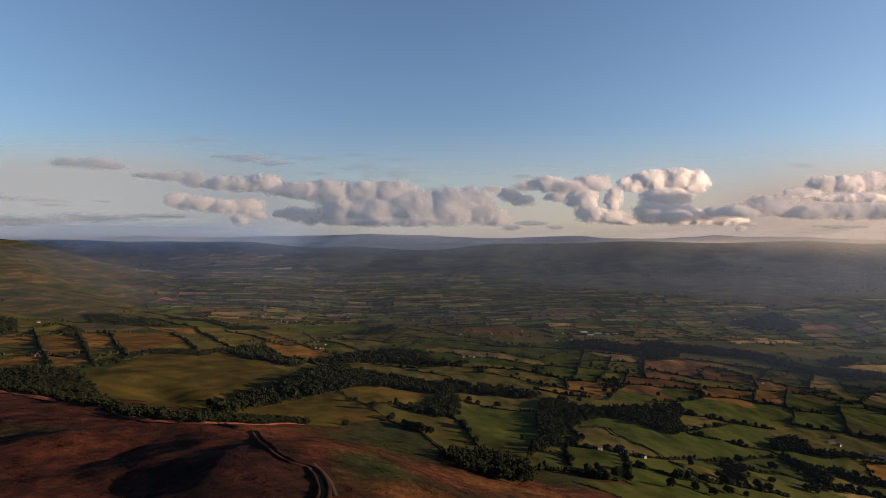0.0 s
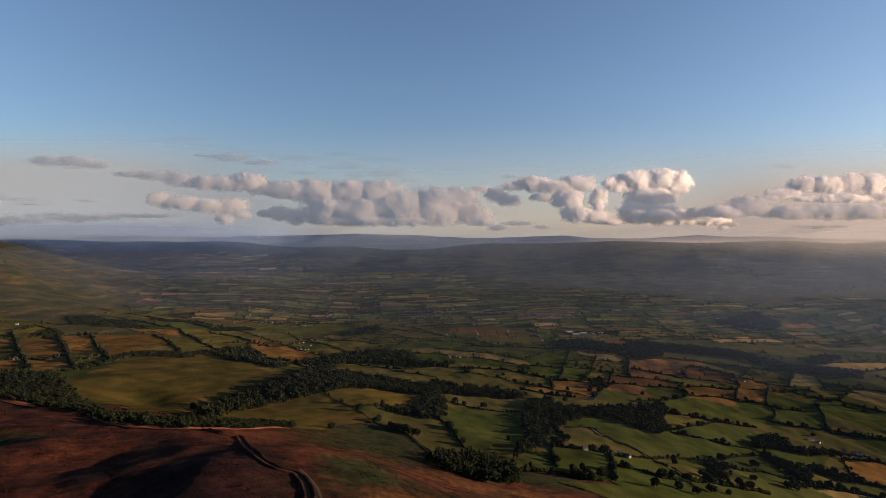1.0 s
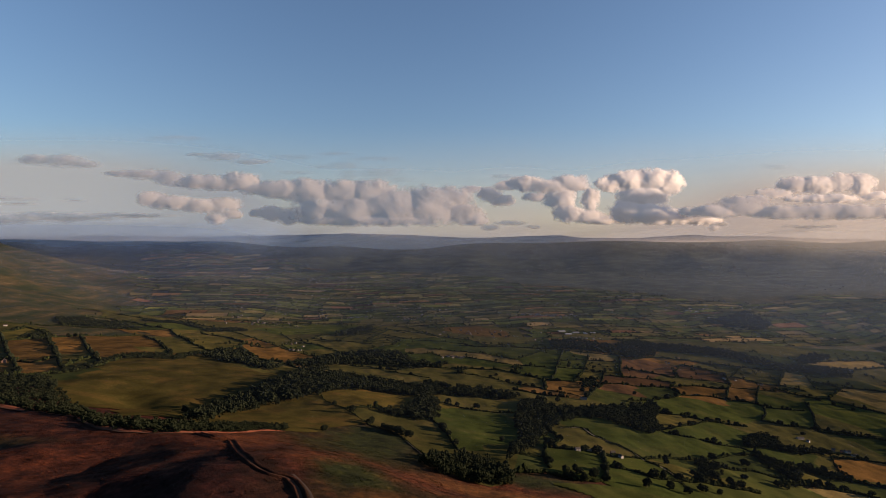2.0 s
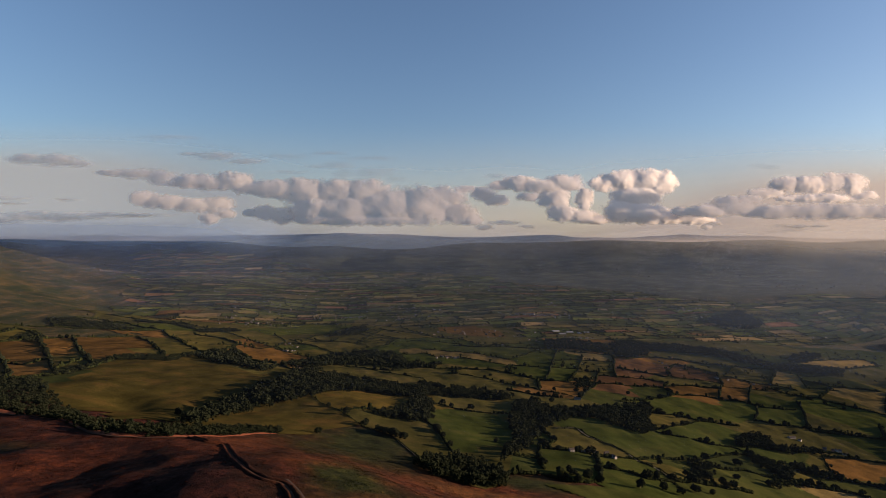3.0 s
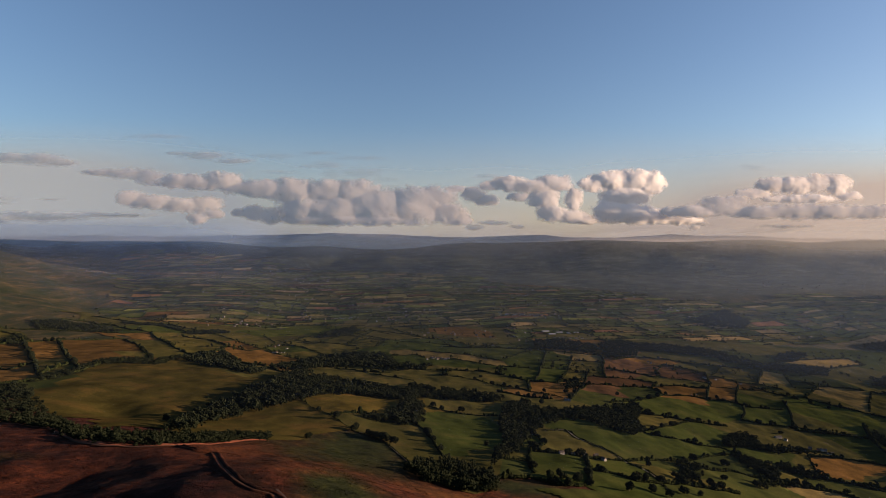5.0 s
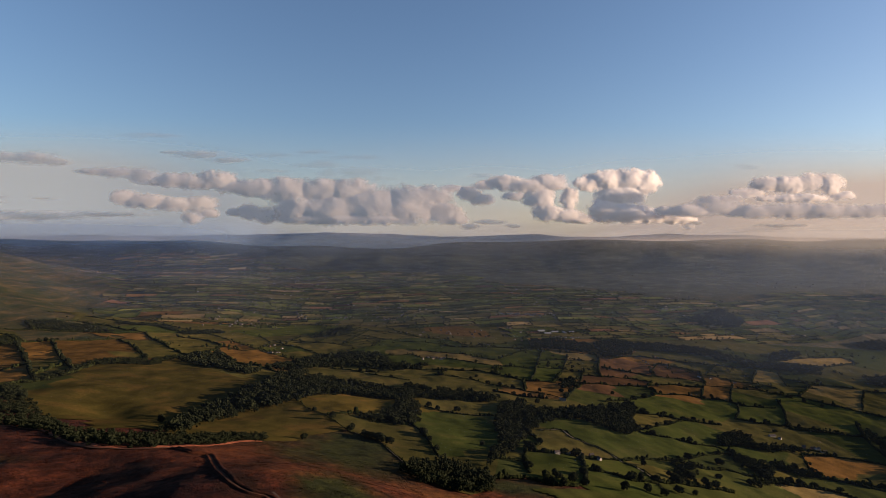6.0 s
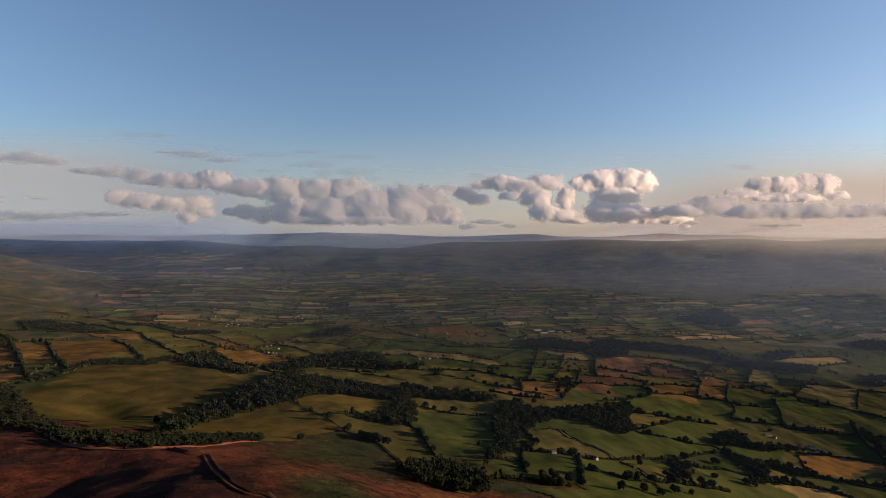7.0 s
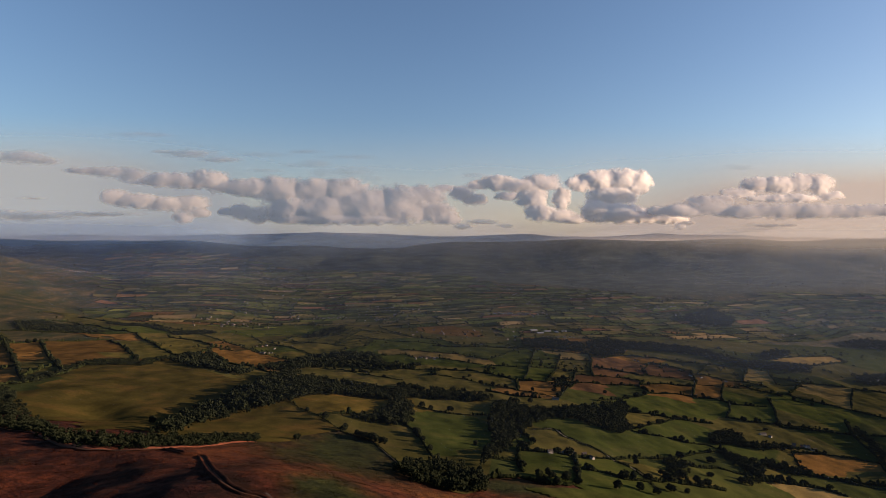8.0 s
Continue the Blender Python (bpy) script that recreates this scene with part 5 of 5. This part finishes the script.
for a, b in borders:
    long = math.hypot(b[0] - a[0], b[1] - a[1])
    w, s = along((a[0] + b[0]) / 2, (a[1] + b[1]) / 2)
    if long < 10 or pick.random() < 0.15:
        continue
    for _ in range(int(long / 34 + pick.random() * 1.2)):
        if pick.random() < 0.6:
            t = pick.random()
            hedge_trees.append((a[0] + (b[0] - a[0]) * t, a[1] + (b[1] - a[1]) * t, w))
    slim = pick.choice((0.7, 0.85, 1.0, 1.2))
    v, f = hedge_mesh([a, b], 5.0 if w < 2850 else 9.0, (2.4 if w < 2850 else 3.6) * slim, (3.8 if w < 2850 else 4.2) * slim, True, 1.2 if w < 2850 else 2.0)
    far_v.append(v)
    far_f.append(f + far_n)
    far_n += len(v)
tagged(new("far_hedges", mesh_of("far_hedges", np.concatenate(far_v), np.concatenate(far_f), HEDGE)), "network of distant dark hedges across the valley", "hedges", kind="stuff")
for line in TALL_HEDGES:
    v, f = hedge_mesh(line, 3.0, 2.6, 4.6, False)
    tagged(new("tall_hedge", mesh_of("tall_hedge", v, f, LEAF)), "overgrown tall hedge of dark hedgerow trees", "hedge", "tall hedges")

# ---- single trees ----
KINDS = [tree_kind(10, 9, 240, 0.9), tree_kind(12, 11, 260, 1.05), tree_kind(8, 8, 220, 0.8), tree_kind(11, 7.5, 230, 0.85), tree_kind(9, 10, 240, 0.9)]
spots = [(x, y) for x, y in NEAR_TREES + MORE_TREES]
spots += [(x, y) for x, y, w in hedge_trees if w < 1500][: 285 - len(spots)]
for n, (x, y) in enumerate(spots):
    k = n % len(KINDS)
    size = pick.uniform(0.75, 1.2)
    place = Matrix.Translation((x, y, float(height(x, y)))) @ Matrix.Rotation(pick.uniform(0, 6.28), 4, "Z") @ Matrix.Scale(size, 4)
    tree = KINDS[k] if n < len(KINDS) else copy_thing(KINDS[k], place)
    tree.matrix_basis = place
    tagged(tree, "broad leafy dark green tree standing in a hedgerow", "tree", "hedgerow trees")
rest = np.array([(x, y) for x, y, w in hedge_trees if w < 1500][285 - len(NEAR_TREES + MORE_TREES):] + [(x, y) for x, y, w in hedge_trees if w >= 1500], float).reshape(-1, 2)
extra = np.array([(pick.uniform(-1, 1), pick.uniform(1600, 4200)) for _ in range(5200)])
ex, ey = at_axis(extra[:, 1], extra[:, 0] * extra[:, 1] * 0.95)
lie = swell(ex, ey, 420, 41) + 0.4 * swell(ex, ey, 130, 42) > 0.35
rest = np.concatenate([rest, np.stack([ex, ey], -1)[lie]])
rw, rs = along(rest[:, 0], rest[:, 1])
rest = rest[(rs / rw > -0.5) | (np.arange(len(rest)) % 7 == 0)]
tall = green_rng.uniform(5.5, 11.0, len(rest)) * np.interp(along(rest[:, 0], rest[:, 1])[0], (1800, 3200), (1.0, 0.62))
k = np.repeat(np.arange(len(rest)), 6)
c, s = crown_shape(1.0, 1.0, len(k), 0.3)
c = c * tall[k, None] + np.column_stack([rest, height(rest[:, 0], rest[:, 1]) + 1.5])[k]
v, f = clumps(c, s * tall[k, None], 0.38, True)
tagged(new("far_trees", mesh_of("far_trees", v, f, HEDGE)), "scattered distant hedgerow trees over the valley floor", "trees", kind="stuff")

# ---- tussocks and heather clumps on the near moor ----
moor_rng = np.random.RandomState(77)
tx, ty = moor_rng.uniform(-420, 120, 90000), moor_rng.uniform(240, 620, 90000)
dense = swell(tx, ty, 60, 71) + 0.6 * swell(tx, ty, 23, 72) + moor_rng.uniform(-1, 1, 90000) > 0.25
dense = dense & on_moor(tx, ty)
tx, ty = tx[dense], ty[dense]
tr = 0.5 * moor_rng.uniform(0.35, 1.0, len(tx)) ** 1.4
v, f = clumps(np.stack([tx, ty, height(tx, ty) + 0.25 * tr], -1), np.stack([tr * 1.2, tr * 1.2, tr * 0.8], -1), 0.35, True)
tagged(new("heather_tussocks", mesh_of("heather_tussocks", v, f, MOOR)), "low clumps of heather and bracken over the moor", "heather", kind="stuff")

# ---- tracks and lanes ----
def smooth_line(points, gap):
    P = np.array(points, float)
    d = np.r_[0, np.cumsum(np.hypot(*np.diff(P, axis=0).T))]
    t = np.arange(0, d[-1], gap)
    q = np.stack([np.interp(t, d, P[:, k]) for k in (0, 1)], -1)
    for _ in range(6):
        q[1:-1] = (q[:-2] + 2 * q[1:-1] + q[2:]) / 4
    return q


def strip(q, profile):
    """Sweeps a cross profile of (sideways, lift) along a line over the land."""
    d = np.gradient(q, axis=0)
    side = np.stack([d[:, 1], -d[:, 0]], -1) / np.hypot(d[:, 0], d[:, 1])[:, None]
    rows = []
    for o, lift in profile:
        p = q + side * o
        rough = 0.35 * swell(p[:, 0], p[:, 1], 9, 51) if lift > 0.6 else 0
        rows.append(np.column_stack([p, height(p[:, 0], p[:, 1]) + lift + rough * lift * 0.5]))
    return np.concatenate(rows), lattice(len(profile), len(q))


track = new("sunken_track", None)
tagged(track, "sunken gravel track between dark heather banks on the moor", "track", kind="structure")
line = smooth_line(LINES["sunken_track"] + [(-70, 255), (-88, 215), (-95, 170)], 1.5)
for name, profile, mat in (
    ("path", [(-0.8, 0.35), (0, 0.3), (0.8, 0.35)], SHADED_DIRT),
    ("bank", [(0.78, 0.3), (1.5, 1.0), (2.3, 1.35), (3.1, 1.0), (4.4, -0.3)], MOOR),
    ("bank", [(-5.6, -0.3), (-4.0, 1.3), (-3.0, 1.6), (-1.6, 1.0), (-0.78, 0.3)], MOOR),
):
    ob = new(name, mesh_of(name, *strip(line, profile), mat, True))
    ob.parent = track
# on the moor path the dark dirt colour also stands for ditch shade
for key, wide, mat, label in (
    ("moor_path", 1.2, SHADED_DIRT, "earth path along the edge of the moor, ditch shade in its dark colour"), ("farm_lane", 1.4, LANE, "narrow hedged farm lane through green fields"),
    ("slope_wall", 0.8, STONY_PATH, "stony path edge down the green slope"), ("stream_path", 0.9, HEATH_BANK, "dark narrow sheep path across bracken"),
):
    ob = new("path_" + key, mesh_of(key, *strip(smooth_line(LINES[key], 3.0), [(-wide, 0.75), (0, 0.9), (wide, 0.75)]), mat, True))
    tagged(ob, label, "path", kind="structure")
for key in ("moor_path", "moor_rim"):
    q = smooth_line(LINES[key], 2.0)
    s = np.arange(len(q)) * 2.0
    v, f = strip(q, [(-1.0, 0.6), (-3.0, 1.5), (-5.5, 1.7), (-8.5, 1.1), (-12.0, -0.6)])
    v = v.reshape(5, len(q), 3)
    swing = 0.8 + 0.45 * swell(s, 0 * s, 110, 81) + 0.15 * swell(s, 0 * s, 30, 82)
    v[1:, :, :2] = v[:1, :, :2] + (v[1:, :, :2] - v[:1, :, :2]) * np.clip(swing, 0.05, 1.5)[None, :, None]
    v[..., 2] = height(v[..., 0], v[..., 1]) + np.array([0.5, 1.2, 1.5, 1.3, -0.5])[:, None] * np.clip(swing, 0.3, 1.2)
    tagged(new("path_bank", mesh_of("path_bank", v.reshape(-1, 3), f, RED_BANK, True)), "red earth and bracken bank along the moor edge", "bank", kind="structure")
for o in (-2.9, 2.9):
    q = smooth_line(LINES["farm_lane"], 3.0)
    d = np.gradient(q, axis=0)
    q = q + o * np.stack([d[:, 1], -d[:, 0]], -1) / np.hypot(d[:, 0], d[:, 1])[:, None]
    v, f = hedge_mesh([tuple(p) for p in q], 2.0, 1.2, 1.9, False)
    tagged(new("hedge", mesh_of("hedge", v, f, HEDGE)), "thick dark green hawthorn hedge beside the farm lane", "hedge", "field hedges")

# ---- houses and barns ----
def box(bm, x0, x1, y0, y1, z0, z1):
    bmesh.ops.create_cube(bm, size=1, matrix=Matrix.Translation(((x0 + x1) / 2, (y0 + y1) / 2, (z0 + z1) / 2)) @ Matrix.Diagonal((x1 - x0, y1 - y0, z1 - z0, 1)))


def house_kind(name, long, wide, eaves, ridge, wall_mat, roof_mat, windows):
    root = new(name, None)
    bm = bmesh.new()
    a, b = long / 2, wide / 2
    base = [bm.verts.new(v) for v in ((-a, -b, -1.5), (a, -b, -1.5), (a, b, -1.5), (-a, b, -1.5))]
    top = [bm.verts.new(v) for v in ((-a, -b, eaves), (a, -b, eaves), (a, b, eaves), (-a, b, eaves))]
    g0, g1 = bm.verts.new((-a, 0, ridge)), bm.verts.new((a, 0, ridge))
    for f in ((base[0], base[1], top[1], top[0]), (base[2], base[3], top[3], top[2]), (base[1], base[2], top[2], g1, top[1]), (base[3], base[0], top[0], g0, top[3]), (top[0], top[1], g1, g0), (top[2], top[3], g0, g1)):
        bm.faces.new(f)
    part("wall", bm, wall_mat, root)
    bm = bmesh.new()
    o, t = 0.35, 0.22
    drop = (ridge - eaves) / b * o
    prof = [(-b - o, eaves - drop + 0.02), (0, ridge + 0.02), (b + o, eaves - drop + 0.02), (b + o, eaves - drop + t), (0, ridge + t + 0.06), (-b - o, eaves - drop + t)]
    ends = [[bm.verts.new((x, y, z)) for y, z in prof] for x in (-a - o, a + o)]
    for i in range(6):
        j = (i + 1) % 6
        bm.faces.new((ends[0][i], ends[0][j], ends[1][j], ends[1][i]))
    for e in ends:
        bm.faces.new((e[0], e[1], e[4], e[5]))
        bm.faces.new((e[1], e[2], e[3], e[4]))
    part("roof", bm, roof_mat, root)
    if windows:
        for x in (-a + 0.7, a - 0.7):
            bm = bmesh.new()
            box(bm, x - 0.4, x + 0.4, -0.4, 0.4, ridge - 0.5, ridge + 1.1)
            part("chimney", bm, BRICK, root)
        for y in (-1, 1):
            for x in np.linspace(-a + 1.6, a - 1.6, 3):
                for z in (0.9, 3.4):
                    bm = bmesh.new()
                    box(bm, x - 0.5, x + 0.5, y * b - 0.05, y * b + 0.05, z, z + 1.25)
                    part("window", bm, GLASS, root)
        bm = bmesh.new()
        box(bm, -2.5, -1.6, -b - 0.06, -b + 0.05, -0.2, 2.0)
        part("door", bm, DOOR_WOOD, root)
    else:
        bm = bmesh.new()
        box(bm, a - 0.05, a + 0.06, -wide * 0.22, wide * 0.22, -0.2, eaves * 0.85)
        part("door", bm, DOOR_WOOD, root)
    return root


COTTAGE = house_kind("house", 11, 6.5, 5.0, 7.6, WHITEWASH, SLATE, True)
STONE_HOUSE = house_kind("house", 10, 7, 5.2, 8.0, STONE, SLATE, True)
BRICK_HOUSE = house_kind("house", 9, 7, 5.0, 7.8, BRICK, SLATE, True)
BARN = house_kind("barn", 20, 10, 4.2, 7.0, STONE, SLATE, False)
SHED = house_kind("industrial_shed", 46, 24, 7.0, 9.5, STEEL, STEEL, False)
LABELS = {
    id(COTTAGE): ("white rendered farmhouse with a grey slate roof", "house"), id(STONE_HOUSE): ("grey stone house with a slate roof", "house"),
    id(BRICK_HOUSE): ("red brick house with a slate roof", "house"), id(BARN): ("long grey stone barn beside a farmyard", "barn"), id(SHED): ("long pale steel industrial shed at the village edge", "shed"),
}
used = set()


def settle(kind, x, y, angle, size=1.0):
    m = Matrix.Translation((x, y, float(height(x, y)) + 0.8)) @ Matrix.Rotation(angle, 4, "Z") @ Matrix.Scale(size, 4)
    ob = kind if id(kind) not in used else copy_thing(kind, m)
    used.add(id(kind))
    ob.matrix_basis = m
    label, category = LABELS[id(kind)]
    return tagged(ob, label, category, "houses and barns of the valley")


for n, (x, y) in enumerate(HOUSES):
    settle((COTTAGE, BARN, COTTAGE, STONE_HOUSE, BRICK_HOUSE)[n % 5], x, y, pick.uniform(-0.5, 0.5) + (n % 2) * 1.57, pick.uniform(0.55, 0.8))
for dx, dy, a in ((0, 0, 0.1), (60, 35, 0.1), (-20, 60, 0.15), (115, 20, 1.6), (170, 40, 0.1)):
    settle(SHED, 636 + dx * 0.7, 2339 + dy, a, pick.uniform(0.5, 0.7))
VILLAGES = [(634, 2755, 150, 26, 40), (704, 2244, 90, 22, 26), (-318, 2706, 70, 22, 24), (-688, 3424, 150, 16, 12), (-524, 3187, 60, 10, 12), (-2065, 3801, 150, 20, 18), (-1256, 3524, 160, 20, 14), (-65, 2677, 60, 14, 10), (297, 2016, 40, 10, 7), (101, 1702, 28, 8, 14), (-396, 1709, 25, 12, 7)]  # middle, spread across and along, houses
for x, y, across, deep, count in VILLAGES:
    for _ in range(count):
        settle(pick.choice((COTTAGE, COTTAGE, STONE_HOUSE, BRICK_HOUSE)), x + pick.gauss(0, 0.5) * across, y + pick.gauss(0, 0.5) * deep, pick.uniform(-0.4, 0.4) + pick.choice((0, 1.57)), pick.uniform(0.7, 1.0) if across == 150 and x > 0 else pick.uniform(0.4, 0.62))
for _ in range(26):
    w = pick.uniform(1700, 3800)
    x, y = at_axis(w, pick.uniform(-0.45, 0.8) * w)
    settle(pick.choice((COTTAGE, STONE_HOUSE, BRICK_HOUSE, BARN)), float(x), float(y), pick.uniform(-0.4, 0.4) + pick.choice((0, 1.57)), pick.uniform(0.6, 0.9))

# ---- the many small far houses, in loose groups over the valley floor ----
roofs_v, walls_v, roofs_f, walls_f = [], [], [], []
far_rng = np.random.RandomState(91)
groups = [(far_rng.uniform(2300, 4150), far_rng.uniform(-0.42, 0.75)) for _ in range(42)]
for n in range(520):
    w, u = groups[n % 42]
    x, y = at_axis(w + far_rng.normal(0, 60), u * w + far_rng.normal(0, 110))
    a, b, e = far_rng.uniform(3.0, 5.5), far_rng.uniform(2.3, 3.3), far_rng.uniform(2.6, 4.2)
    q = far_rng.uniform(-0.4, 0.4) + far_rng.choice((0, 1.57))
    turned = np.array([(math.cos(q), math.sin(q), 0), (-math.sin(q), math.cos(q), 0), (0, 0, 1)])
    base = np.array([float(x), float(y), float(height(x, y)) + 1.5])
    k = n * 10
    walls_v.append(np.array([(-a, -b, -3), (a, -b, -3), (a, b, -3), (-a, b, -3), (-a, -b, e), (a, -b, e), (a, b, e), (-a, b, e), (-a, 0, e + 0.75 * b), (a, 0, e + 0.75 * b)]) @ turned + base)
    walls_f += [(k, k + 1, k + 5, k + 4), (k + 2, k + 3, k + 7, k + 6), (k + 1, k + 2, k + 6, k + 9, k + 5), (k + 3, k, k + 4, k + 8, k + 7)]
    k = n * 6
    roofs_v.append(np.array([(-a - 0.4, -b - 0.5, e - 0.3), (a + 0.4, -b - 0.5, e - 0.3), (a + 0.4, 0, e + 0.75 * b + 0.15), (-a - 0.4, 0, e + 0.75 * b + 0.15), (-a - 0.4, b + 0.5, e - 0.3), (a + 0.4, b + 0.5, e - 0.3)]) @ turned + base)
    roofs_f += [(k, k + 1, k + 2, k + 3), (k + 3, k + 2, k + 5, k + 4)]
hamlets = new("far_houses", mesh_of("far_houses", np.concatenate(walls_v), walls_f, FAR_WALL))
tagged(hamlets, "scattered pale houses of distant hamlets in the valley", "houses", kind="stuff")
far_roofs = new("roof", mesh_of("roof", np.concatenate(roofs_v), roofs_f, SLATE))
far_roofs.parent = hamlets
tagged(far_roofs, "grey slate roofs", kind="stuff")
